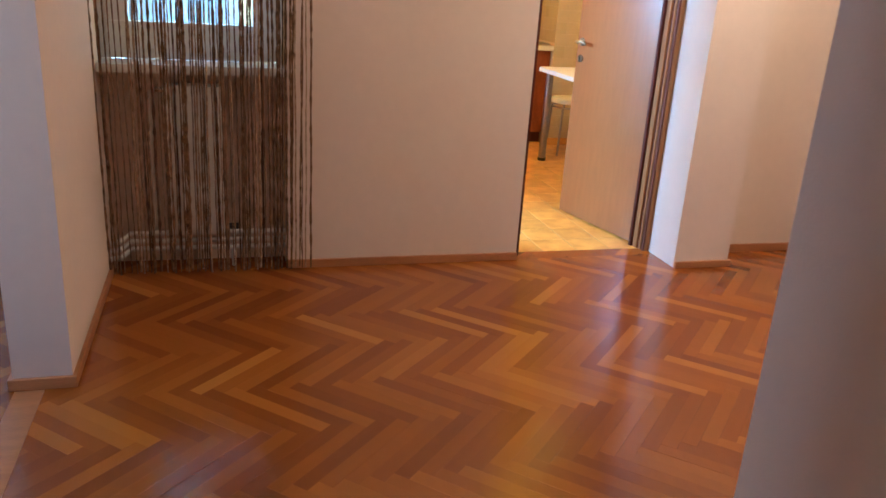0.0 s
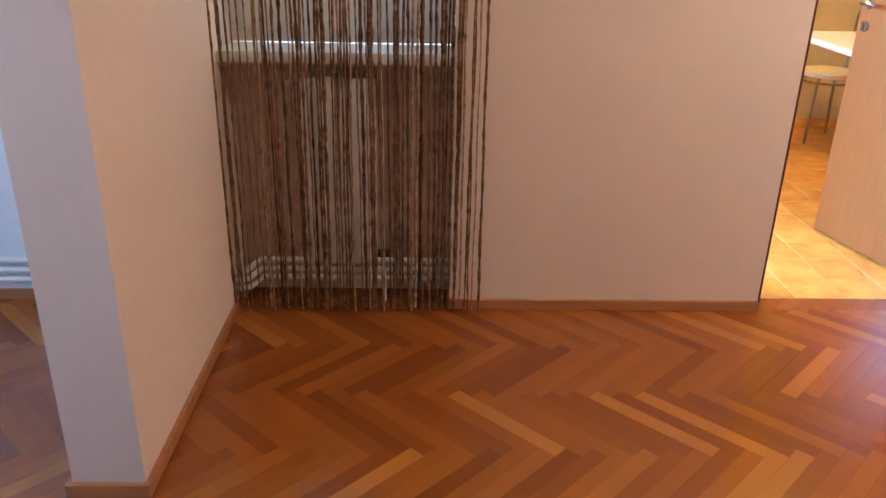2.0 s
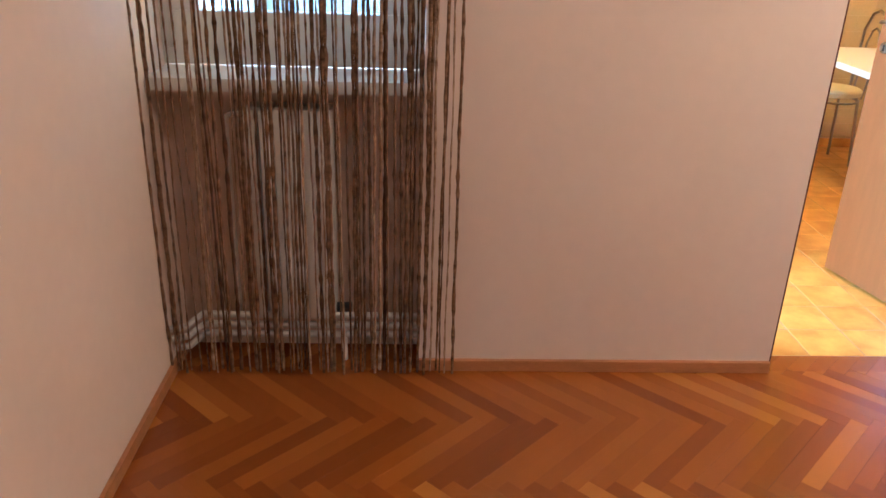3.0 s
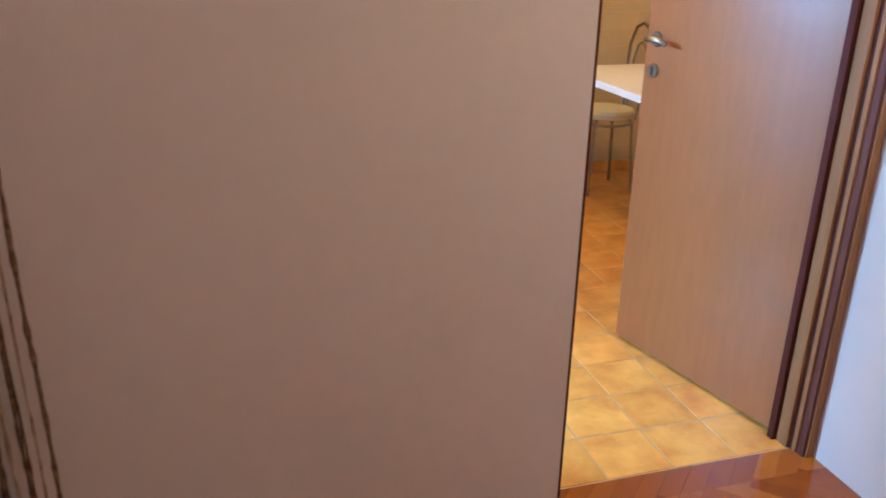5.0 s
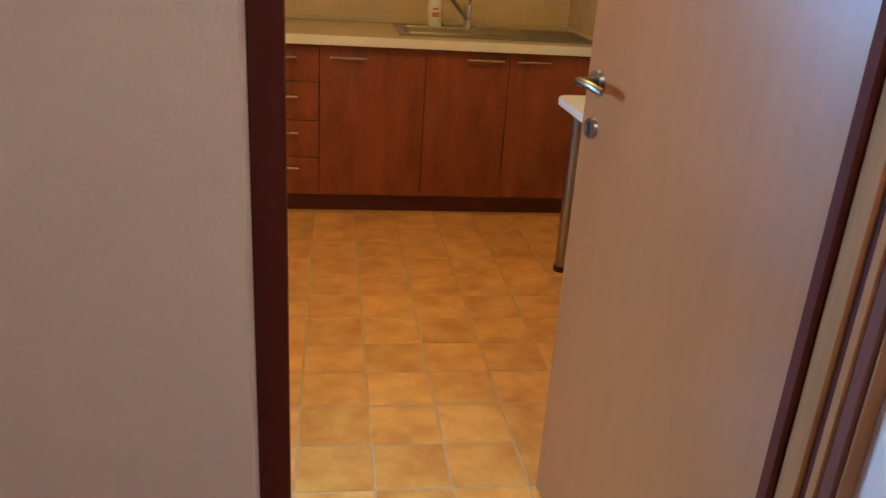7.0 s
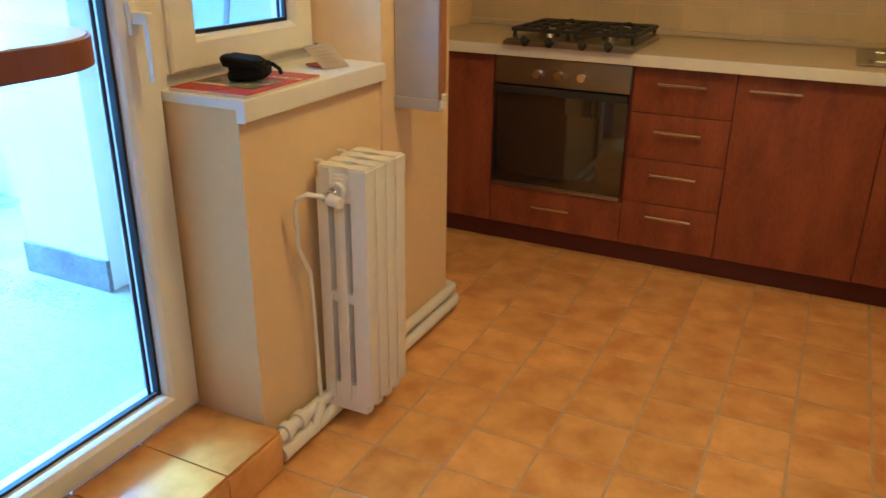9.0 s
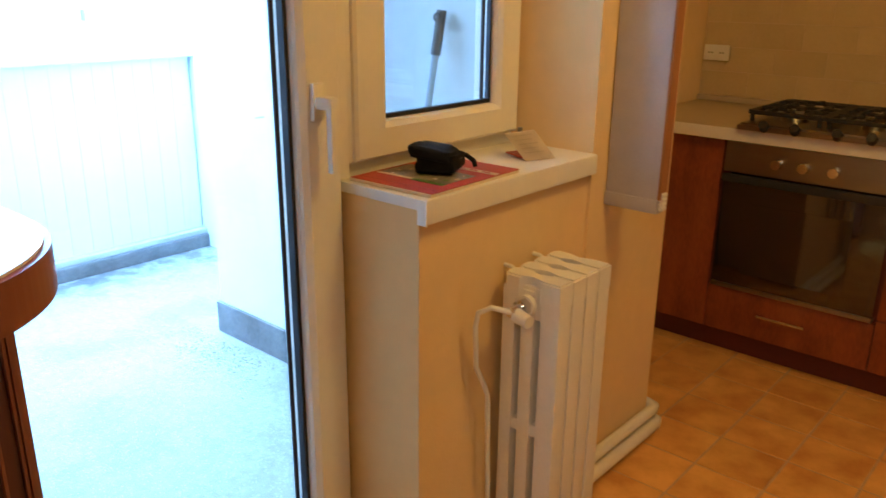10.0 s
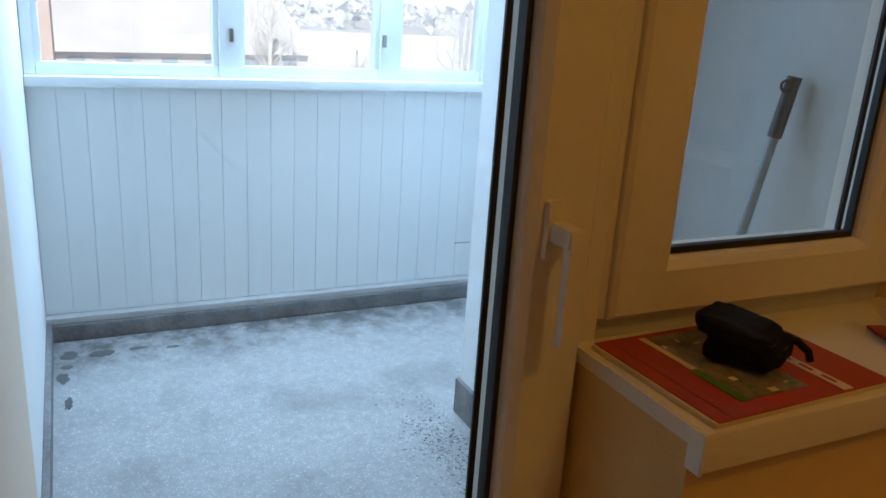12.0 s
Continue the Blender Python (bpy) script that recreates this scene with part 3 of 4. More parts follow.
ovp("casing", (-0.89, 2.966, 0.2690), (-0.37, 3.50, 0.808), IRON, ov)
panel = ovp("control_panel", (-0.905, 2.932, 0.703), (-0.352, 2.965, 0.810), STEEL, ov, 0.003, "brushed steel control panel")
for xx in (-0.723, -0.635, -0.541):
    part("knob", cyl_bm((xx + 0.63, 2.933 - 3.0, 0.752 - 0.25), (xx + 0.63, 2.906 - 3.0, 0.752 - 0.25), 0.019, 0.016, 24), CHROME, panel)
odoor = ovp("oven_door", (-0.902, 2.935, 0.292), (-0.356, 2.964, 0.690), DARK_GLASS, ov, 0.003, "dark glass oven door")
ovp("door_rim", (-0.902, 2.932, 0.275), (-0.356, 2.964, 0.2915), STEEL, odoor)
ovp("door_grip", (-0.902, 2.914, 0.670), (-0.356, 2.936, 0.697), IRON, odoor, 0.005, "full-width dark grip bar")
ovp("inner_window", (-0.80, 2.9335, 0.34), (-0.46, 2.9348, 0.60), DARK_GLASS, odoor, 0)

setting("plinth_kitchen", box_bm((-1.30, 3.015, 0.0), (1.34, 3.04, 0.099)), CHERRY_DARK, "dark cherry plinth under the kitchen units", "plinth")
wt = thing("worktop", (0.05, 3.25, 0.815), "beige speckled laminate kitchen worktop", "worktop")


def wtp(lo, hi):
    a = (0.05, 3.25, 0.815)
    return part("slab", box_bm([q - r for q, r in zip(lo, a)], [q - r for q, r in zip(hi, a)], 0.006), WORKTOP, wt)


wtp((-1.298, 2.912, 0.815), (1.348, 3.56, 0.860))
part("back_rail", box_bm((-1.298 - 0.05, 3.535 - 3.25, 0.0455), (1.297, 0.299, 0.068), 0.006), WORKTOP, wt)
part("front_edge", box_bm((-1.298 - 0.05, 2.908 - 3.25, 0.001), (1.297, 2.9125 - 3.25, 0.043), 0.002), TABLE_WHITE, wt, "pale edge band")

# ---- hob ----
hob = thing("gas_hob", (-0.60, 3.15, 0.861), "stainless steel gas hob with black grates", "hob")
part("tray", box_bm((-0.26, -0.24, 0), (0.25, 0.22, 0.022), 0.010), STEEL, hob)
part("front_slope", prism_bm([(-0.26, -0.262), (0.25, -0.262), (0.25, -0.235), (-0.26, -0.235)], 0.0, 0.016), STEEL, hob)
for bx, by, br in ((-0.13, -0.09, 0.045), (0.12, -0.09, 0.035), (-0.13, 0.12, 0.035), (0.12, 0.12, 0.052)):
    b = part("burner", cyl_bm((bx, by, 0.022), (bx, by, 0.036), br, br * 0.9, 24), STEEL, hob)
    part("burner_cap", cyl_bm((bx, by, 0.036), (bx, by, 0.044), br * 0.8, br * 0.7, 24), IRON, b)
for gx in (-0.13, 0.12):
    bm = bmesh.new()
    for yy in (-0.19, 0.20):
        box_bm((gx - 0.115, yy - 0.009, 0.046), (gx + 0.115, yy + 0.009, 0.060), 0.002, bm)
    for xx in (gx - 0.115, gx + 0.115):
        box_bm((xx - 0.009, -0.19, 0.046), (xx + 0.009, 0.20, 0.060), 0.002, bm)
    for by in (-0.09, 0.12):
        box_bm((gx - 0.11, by - 0.009, 0.052), (gx - 0.03, by + 0.009, 0.064), 0.002, bm)
        box_bm((gx + 0.03, by - 0.009, 0.052), (gx + 0.11, by + 0.009, 0.064), 0.002, bm)
        box_bm((gx - 0.009, by - 0.085, 0.052), (gx + 0.009, by - 0.03, 0.064), 0.002, bm)
        box_bm((gx - 0.009, by + 0.03, 0.052), (gx + 0.009, by + 0.085, 0.064), 0.002, bm)
    for xx in (gx - 0.06, gx + 0.06):
        box_bm((xx - 0.006, -0.185, 0.050), (xx + 0.006, 0.195, 0.062), 0.002, bm)
    box_bm((gx - 0.11, 0.008, 0.050), (gx + 0.11, 0.022, 0.062), 0.002, bm)
    for xx in (gx - 0.11, gx + 0.11):
        for yy in (-0.185, 0.195):
            box_bm((xx - 0.006, yy - 0.006, 0.020), (xx + 0.006, yy + 0.006, 0.05), 0.001, bm)
    part("pan_grate", bm, IRON, hob, "black cast iron pan grate", False)
for kx in (-0.17, -0.07, 0.06, 0.16):
    part("knob", cyl_bm((kx, -0.252, 0.012), (kx, -0.275, 0.026), 0.017, 0.015, 20), IRON, hob, "black gas knob")

# ---- sink, tap and bottle ----
sink = thing("sink", (0.87, 3.20, 0.861), "stainless steel inset sink with drainer", "sink")
part("rim", box_bm((-0.48, -0.19, 0), (0.48, 0.25, 0.006), 0.002), STEEL, sink)
for x0, x1 in ((-0.44, -0.03), (-0.01, 0.12)):
    bm = bmesh.new()
    pts = [(x0 + 0.02, -0.12), (x1 - 0.02, -0.12), (x1, -0.10), (x1, 0.12), (x1 - 0.02, 0.14), (x0 + 0.02, 0.14), (x0, 0.12), (x0, -0.10)]
    tube_bm([(a, b, 0.0085) for a, b in pts], 0.005, 8, bm, True)
    prism_bm([(a * 1.0, b * 0.97) for a, b in pts], 0.0062, 0.0075, bm)
    part("bowl", bm, STEEL, sink, "polished steel bowl")
for i in range(8):
    part("drainer_rib", box_bm((0.15, -0.13 + i * 0.042, 0.006), (0.45, -0.118 + i * 0.042, 0.010), 0.002), STEEL, sink)
tap = thing("kitchen_tap", (0.76, 3.36, 0.867), "chrome single-lever kitchen tap", "tap")
part("base", cyl_bm((0, 0, 0), (0, 0, 0.045), 0.026, 0.022, 24), CHROME, tap)
part("column", cyl_bm((0, 0, 0.045), (0, 0, 0.12), 0.022, 0.024, 24), CHROME, tap)
part("lever", tube_bm([(0, 0, 0.115), (0.01, -0.005, 0.145), (0.018, -0.02, 0.18)], 0.010, 12), CHROME, tap)
part("spout", tube_bm([(0, -0.01, 0.05), (-0.05, -0.05, 0.10), (-0.11, -0.10, 0.165), (-0.15, -0.13, 0.20), (-0.17, -0.145, 0.19)], 0.011, 14), CHROME, tap)
bottle = thing("detergent_bottle", (0.60, 3.41, 0.867), "white plastic detergent bottle with red label", "bottle")
BOTTLE = mat("white_bottle_plastic", (0.8, 0.78, 0.72), 0.35)
RED_LABEL = mat("red_print", (0.55, 0.06, 0.04), 0.5)
bm = bmesh.new()
prof = [(0.0, 0.034, 0.022), (0.01, 0.037, 0.025), (0.10, 0.038, 0.026), (0.15, 0.030, 0.022), (0.175, 0.014, 0.014), (0.195, 0.013, 0.013)]
prev = None
for z, a, b in prof:
    ring = [bm.verts.new((a * math.cos(t * math.pi / 10), b * math.sin(t * math.pi / 10), z)) for t in range(20)]
    if prev:
        for j in range(20):
            bm.faces.new((prev[j], prev[(j + 1) % 20], ring[(j + 1) % 20], ring[j]))
    else:
        bm.faces.new(ring[::-1])
    prev = ring
bm.faces.new(prev)
part("body", bm, BOTTLE, bottle)
part("cap", cyl_bm((0, 0, 0.195), (0, 0, 0.22), 0.014, 0.010), BOTTLE, bottle)
lab = part("paper_label", box_bm((-0.026, -0.0275, 0.03), (0.026, -0.024, 0.10), 0.001), TABLE_WHITE, bottle)
for z, w in ((0.085, 0.014), (0.062, 0.020), (0.050, 0.018)):
    part("print", box_bm((-w, -0.0285, z), (w, -0.0274, z + 0.008)), RED_LABEL, lab)

# ---- sockets on the back wall ----


def socket(x, z):
    s = thing("wall_socket", (x, 3.551, z), "white plastic double wall socket", "socket", "kitchen sockets")
    plate = part("plate", box_bm((-0.055, -0.012, -0.032), (0.055, 0.0, 0.032), 0.005), PVC, s)
    for xx in (-0.024, 0.024):
        ins = part("insert", cyl_bm((xx, -0.014, 0), (xx, -0.011, 0), 0.019, seg=20), PVC, s)
        for d in (-0.0065, 0.0065):
            part("pin_hole", cyl_bm((xx + d, -0.0155, 0), (xx + d, -0.0135, 0), 0.003, seg=8), RUBBER, ins)


socket(-0.313, 1.066)
socket(-1.235, 1.06)

# ---- table and chair ----
table = thing("kitchen_table", (1.20, 1.85, 0.0), "white laminate table on a round steel leg", "table")
out = []
for cx, cy, a0 in ((0.965 + 0.05, 2.30 - 0.05, 90), (0.965 + 0.05, 1.20 + 0.05, 180)):
    for k in range(6):
        a = radians(a0 + 90 * k / 5)
        out.append((cx + 0.05 * math.cos(a), cy + 0.05 * math.sin(a)))
out += [(1.75, 1.20), (1.75, 2.30)]
part("tabletop", prism_bm([(a - 1.20, b - 1.85) for a, b in out], 0.715, 0.745, None, 0.004), TABLE_WHITE, table)
for ly in (2.265, 1.28):
    lg = part("leg", cyl_bm((1.062 - 1.20, ly - 1.85, 0.02), (1.062 - 1.20, ly - 1.85, 0.715), 0.029, seg=28), STEEL, table, "round brushed steel leg")
    part("foot", cyl_bm((1.062 - 1.20, ly - 1.85, 0.0), (1.062 - 1.20, ly - 1.85, 0.025), 0.033, seg=24), IRON, lg, "black plastic foot")

chair = thing("kitchen_chair", (1.40, 2.56, 0.0), "cream padded chair with thin metal frame", "chair", rz=0)
bm = bmesh.new()
prev = None
for z, r in ((0.425, 0.150), (0.43, 0.165), (0.455, 0.168), (0.468, 0.155), (0.474, 0.10)):
    ring = [bm.verts.new((r * math.cos(t * math.pi / 16), r * math.sin(t * math.pi / 16), z)) for t in range(32)]
    if prev:
        for j in range(32):
            bm.faces.new((prev[j], prev[(j + 1) % 32], ring[(j + 1) % 32], ring[j]))
    else:
        bm.faces.new(ring[::-1])
    prev = ring
bm.faces.new(prev)
part("seat", bm, CUSHION, chair, "round cream padded seat")
part("seat_ring", tube_bm([(0.155 * math.cos(t * math.pi / 16), 0.155 * math.sin(t * math.pi / 16), 0.395) for t in range(32)], 0.007, 8, None, True), STEEL, chair)
for sx, sy in ((-1, -1), (1, -1), (-1, 1), (1, 1)):
    part("leg", tube_bm([(0.10 * sx, 0.10 * sy, 0.425), (0.112 * sx, 0.112 * sy, 0.39), (0.135 * sx, 0.135 * sy, 0.0)], 0.009, 10), STEEL, chair)
arch = [(0.16, -0.10, 0.40), (0.175, -0.12, 0.60), (0.185, -0.12, 0.80), (0.19, -0.07, 0.90), (0.19, 0.0, 0.925), (0.19, 0.07, 0.90), (0.185, 0.12, 0.80), (0.175, 0.12, 0.60), (0.16, 0.10, 0.40)]
part("backrest", tube_bm(arch, 0.009, 10), STEEL, chair, "arched thin metal backrest")
part("back_hoop", tube_bm([(a, b * 0.55, 0.42 + (c - 0.42) * 0.8) for a, b, c in arch], 0.006, 8), STEEL, chair)

# ---- balcony door and kitchen window ----
ad = (-1.03, 0.85, 0.12)
bd = thing("balcony_door", ad, "closed white plastic glazed balcony door", "door")
for lo, hi in (((-1.09, 0.438, 0.12), (-1.02, 0.483, 2.2)), ((-1.09, 1.232, 0.12), (-1.02, 1.27, 2.2)), ((-1.09, 0.483, 2.15), (-1.02, 1.232, 2.2)), ((-1.09, 0.483, 0.12), (-1.02, 1.232, 0.145))):
    win_part("door_frame", lo, hi, PVC, bd, ad, 0.004)
part("leaf_frame", ring_bm(0.468 - ad[1], 1.236 - ad[1], 0.135 - ad[2], 2.16 - ad[2], 0.088, 0.098, 0.067, 0.09, -1.085 - ad[0], -1.0 - ad[0], 0.008), PVC, bd, smooth=False)
for y0, y1 in ((0.461, 0.467), (0.448, 0.456)):
    win_part("rebate_lip", (-1.03, y0, 0.135), (-1.006, y1, 2.16), PVC, bd, ad, 0.002)
p = win_part("pane", (-1.056, 0.552, 0.198), (-1.050, 1.142, 2.074), GLASS, bd, ad, 0)
p.visible_shadow = False
for lo, hi in (((-1.049, 0.5565, 0.2025), (-1.034, 0.566, 2.0695)), ((-1.049, 1.130, 0.2025), (-1.030, 1.1375, 2.0695)), ((-1.049, 1.112, 0.211), (-1.044, 1.120, 2.0695)), ((-1.049, 0.5665, 0.2025), (-1.034, 1.1295, 0.2105))):
    win_part("gasket", lo, hi, RUBBER, bd, ad, 0)

hinge = part("hinge", cyl_bm((0.040, -0.386, 0.968), (0.040, -0.386, 1.062), 0.009, seg=14), PVC, bd, "white hinge cover")
part("cap", cyl_bm((0.040, -0.386, 1.0625), (0.040, -0.386, 1.068), 0.007, seg=14), PVC, hinge)


def handle(parent, at, x, y, z):
    h = part("handle", box_bm((x - at[0], y - 0.014 - at[1], z - 0.035 - at[2]), (x + 0.012 - at[0], y + 0.014 - at[1], z + 0.035 - at[2]), 0.004), PVC, parent, "white plastic window handle")
    part("neck", box_bm((x + 0.010 - at[0], y - 0.010 - at[1], z - 0.012 - at[2]), (x + 0.050 - at[0], y + 0.012 - at[1], z + 0.012 - at[2]), 0.005), PVC, h)
    part("lever", box_bm((x + 0.038 - at[0], y - 0.008 - at[1], z - 0.130 - at[2]), (x + 0.053 - at[0], y + 0.014 - at[1], z + 0.010 - at[2]), 0.005), PVC, h)


handle(bd, ad, -1.0, 1.172, 1.102)
for z in (0.30, 1.06, 1.95):
    part("hinge", cyl_bm((-0.997 - ad[0], 0.460 - ad[1], z - ad[2]), (-0.997 - ad[0], 0.460 - ad[1], z + 0.09 - ad[2]), 0.008, seg=12), PVC, bd)
win_part("sticker", (-1.0497, 1.070, 1.0765), (-1.0492, 1.090, 1.0778), STEEL, bd, ad, 0, "small dark mark on the glass")

ak = (-1.03, 1.55, 0.94)
kw = thing("window_2", ak, "white plastic kitchen window beside the balcony door", "window", kind="structure")
for lo, hi in (((-1.09, 1.27, 0.921), (-1.038, 1.84, 0.976)), ((-1.09, 1.27, 2.15), (-1.02, 1.84, 2.2)), ((-1.09, 1.272, 0.965), (-1.024, 1.30, 2.15)), ((-1.09, 1.81, 0.965), (-1.024, 1.84, 2.15))):
    win_part("window_frame", lo, hi, PVC, kw, ak, 0.004)
part("sash", ring_bm(1.284 - ak[1], 1.83 - ak[1], 0.967 - ak[2], 2.16 - ak[2], 0.094, 0.086, 0.076, 0.08, -1.085 - ak[0], -1.010 - ak[0], 0.006), PVC, kw, smooth=False)
p = win_part("pane", (-1.052, 1.373, 1.038), (-1.046, 1.749, 2.085), GLASS, kw, ak, 0)
p.visible_shadow = False
for lo, hi in (((-1.045, 1.379, 1.0435), (-1.034, 1.743, 1.053)), ((-1.045, 1.736, 1.0535), (-1.034, 1.7435, 2.0795)), ((-1.0455, 1.716, 1.0535), (-1.040, 1.724, 2.0795)), ((-1.045, 1.3785, 1.0535), (-1.040, 1.382, 2.0795))):
    win_part("gasket", lo, hi, RUBBER, kw, ak, 0)

sill = thing("window_sill_kitchen", (-0.909, 1.541, 0.898), "white plastic kitchen window sill with a drop nose", "window sill", kind="structure")
part("board", box_bm((-0.118, -0.298, 0.0205), (0.128, 0.298, 0.040), 0.006), PVC, sill)
part("nose", box_bm((0.108, -0.2985, -0.008), (0.1285, 0.2985, 0.038), 0.005), PVC, sill)
part("end_cap", box_bm((-0.12, -0.302, 0.018), (0.126, -0.297, 0.039), 0.002), BOARD_WHITE, sill)
part("nose_cap", box_bm((0.106, -0.3022, -0.010), (0.1295, -0.298, 0.0385), 0.002), BOARD_WHITE, sill)

# ---- things on the sill ----
RED = mat("red_print_cover", (0.43, 0.045, 0.010), 0.5, vary=0.15, scale=14)
DARK_RED = mat("dark_red_print", (0.30, 0.030, 0.010), 0.4, vary=0.1)
GREEN = mat("green_print", (0.10, 0.22, 0.03), 0.3, vary=0.3, scale=40)
DARK_PRINT = mat("dark_photo_print", (0.022, 0.021, 0.017), 0.3, vary=0.8, scale=45, colour2=(0.22, 0.20, 0.15))
PAPER = mat("cream_paper", (0.74, 0.62, 0.42), 0.7, vary=0.06, scale=14)
mag = thing("magazine", (-0.897, 1.400, 0.9385), "red glossy magazine lying on the window sill", "magazine", rz=2)
part("paper_block", box_bm((-0.106, -0.146, 0.0), (0.106, 0.140, 0.006), 0.001), PAPER, mag)
cover = part("cover", box_bm((-0.1065, -0.143, 0.0062), (0.1065, 0.142, 0.0078), 0.0005), RED, mag)
part("photo", box_bm((-0.096, -0.070, 0.0079), (0.080, 0.026, 0.0085)), DARK_PRINT, cover, "printed photo of a building")
part("green_strip", box_bm((0.0, -0.084, 0.0080), (0.082, -0.0705, 0.0088)), GREEN, cover)
part("cream_curl", box_bm((-0.096, -0.080, 0.0080), (-0.001, -0.0705, 0.0088)), PAPER, cover)
part("white_band", box_bm((-0.104, 0.058, 0.0080), (0.104, 0.074, 0.0088)), PAPER, cover)
part("fold_line", box_bm((-0.104, -0.122, 0.0080), (0.104, -0.1195, 0.0084)), DARK_RED, cover)
for k in range(6):
    part("print", box_bm((-0.098 + k * 0.033, 0.063, 0.0089), (-0.078 + k * 0.033, 0.068, 0.0093)), RED, cover)
mrng = random.Random(11)
for k in range(14):
    u, v = mrng.uniform(-0.092, 0.068), mrng.uniform(-0.068, -0.030) if k % 2 else mrng.uniform(-0.028, 0.010)
    part("print", box_bm((u, v, 0.0086), (u + mrng.uniform(0.004, 0.010), v + mrng.uniform(0.004, 0.016), 0.0090)), (PAPER, GREEN, TABLE_WHITE)[k % 3], cover)
pouch = thing("camera_pouch", (-0.892, 1.403, 0.9495), "small black padded camera pouch on the magazine", "pouch", rz=24)


def pillow_bm(sx, sy, sz, tilt=0.0):
    bm = bmesh.new()
    bmesh.ops.create_uvsphere(bm, u_segments=28, v_segments=16, radius=1)
    for v in bm.verts:
        c = v.co
        x = math.copysign(abs(c.x) ** 0.36, c.x)
        y = math.copysign(abs(c.y) ** 0.36, c.y)
        z = math.copysign(abs(c.z) ** 0.6, c.z)
        w = 0.13 * noise.noise((c.x * 2.2 + sz * 90, c.y * 2.2, c.z * 2.2))
        v.co = (sx * x * (1 + w), sy * y * (1 + w), sz * (z + 1) * (1 + w) + tilt * x)
    return bm


part("body", pillow_bm(0.046, 0.038, 0.019, 0.004), BLACK_CLOTH, pouch)
part("flap", pillow_bm(0.046, 0.039, 0.014, -0.006), BLACK_CLOTH, pouch, "raised black flap").location = (-0.012, -0.004, 0.026)
part("zip", tube_bm([(0.043 * math.cos(t * math.pi / 12), 0.035 * math.sin(t * math.pi / 12), 0.030) for t in range(24)], 0.0025, 6, None, True), IRON, pouch)
part("loop", tube_bm([(0.028, 0.024, 0.030), (0.045, 0.036, 0.030), (0.058, 0.047, 0.017), (0.061, 0.050, 0.005)], 0.005, 8), BLACK_CLOTH, pouch, "black wrist strap")
TAN_INK = mat("faint_tan_print", (0.62, 0.50, 0.32), 0.7)
card = thing("folded_card", (-0.872, 1.690, 0.941), "folded cream paper card leaning on the sill", "card", rz=-20)
bm = bmesh.new()
vs = [bm.verts.new(c) for c in ((-0.038, -0.047, 0.050), (0.038, -0.038, 0.0), (0.042, 0.042, 0.0), (-0.030, 0.030, 0.055))]
bm.faces.new(vs)
bmesh.ops.solidify(bm, geom=bm.faces[:], thickness=0.0016)
part("sheet", bm, PAPER, card, "", False)
for k in range(5):
    bm = bmesh.new()
    f0, f1 = 0.14 + 0.15 * k, 0.165 + 0.15 * k
    a0, a1 = Vector((-0.037, -0.047, 0.0514)), Vector((0.039, -0.038, 0.0014))
    b0, b1 = Vector((-0.029, 0.030, 0.0564)), Vector((0.043, 0.042, 0.0014))
    quad = [a0.lerp(a1, f).lerp(b0.lerp(b1, f), g) for f, g in ((f0, 0.15), (f1, 0.15), (f1, 0.8 - 0.1 * (k % 2)), (f0, 0.8 - 0.1 * (k % 2)))]
    bm.faces.new([bm.verts.new(q) for q in quad])
    bmesh.ops.solidify(bm, geom=bm.faces[:], thickness=0.0006)
    part("print", bm, TAN_INK, card, "", False)
part("backing", box_bm((-0.055, -0.03, 0.0), (0.01, 0.03, 0.004), 0.001), RED, card, "red folded underside")
lighter = thing("small_bottle", (-0.985, 1.805, 0.9405), "tiny clear glass vial in the sill corner", "vial")
part("glass", cyl_bm((0, 0, 0), (0, 0, 0.028), 0.009, 0.008), GLASS, lighter)
part("stopper", cyl_bm((0, 0, 0.028), (0, 0, 0.040), 0.006), STEEL, lighter)

# ---- kitchen radiator ----
kr = thing("kitchen_radiator", (-0.708, 1.474, 0.050), "ivory cast-iron column radiator with four sections", "radiator")
for i in range(4):
    y = i * 0.0505
    lobe = [(-0.068, 0.014), (-0.056, 0.0288), (-0.026, 0.0288), (-0.014, 0.013), (0.002, 0.008), (0.018, 0.013), (0.030, 0.0288), (0.076, 0.0288)]
    top = prism_bm([(a, y + 0.0250 - b * 0.83) for a, b in lobe] + [(a, y + 0.0250 + b * 0.83) for a, b in lobe[::-1]], 0.640, 0.692)
    bmesh.ops.bevel(top, geom=[e for e in top.edges if all(q.co.z > 0.69 for q in e.verts)], offset=0.004, segments=2, affect="EDGES")
    section = part("section", top, ENAMEL, kr, "ribbed radiator section")
    for x in (-0.052, -0.003, 0.046):
        part("column", box_bm((x - 0.017, y + 0.002, 0.03), (x + 0.017 + (0.014 if x > 0.04 else 0), y + 0.0480, 0.665), 0.010), ENAMEL, section)
    for z0, z1 in ((0.0, 0.085), (0.325, 0.355), (0.60, 0.672)):
        part("crossbar", box_bm((-0.066, y + 0.007, z0), (0.062, y + 0.0430, z1), 0.009), ENAMEL, section)
part("hub", cyl_bm((0, -0.012, 0.635), (0, 0.0, 0.635), 0.022, seg=20), ENAMEL, kr)
valve = part("valve", cyl_bm((0.0, -0.062, 0.635), (0.0, -0.010, 0.635), 0.012, seg=14), CHROME, kr, "chrome valve stem")
part("valve_head", cyl_bm((0.008, -0.050, 0.628), (0.044, -0.057, 0.625), 0.0155, 0.013, 20), PVC, valve, "white thermostatic head")
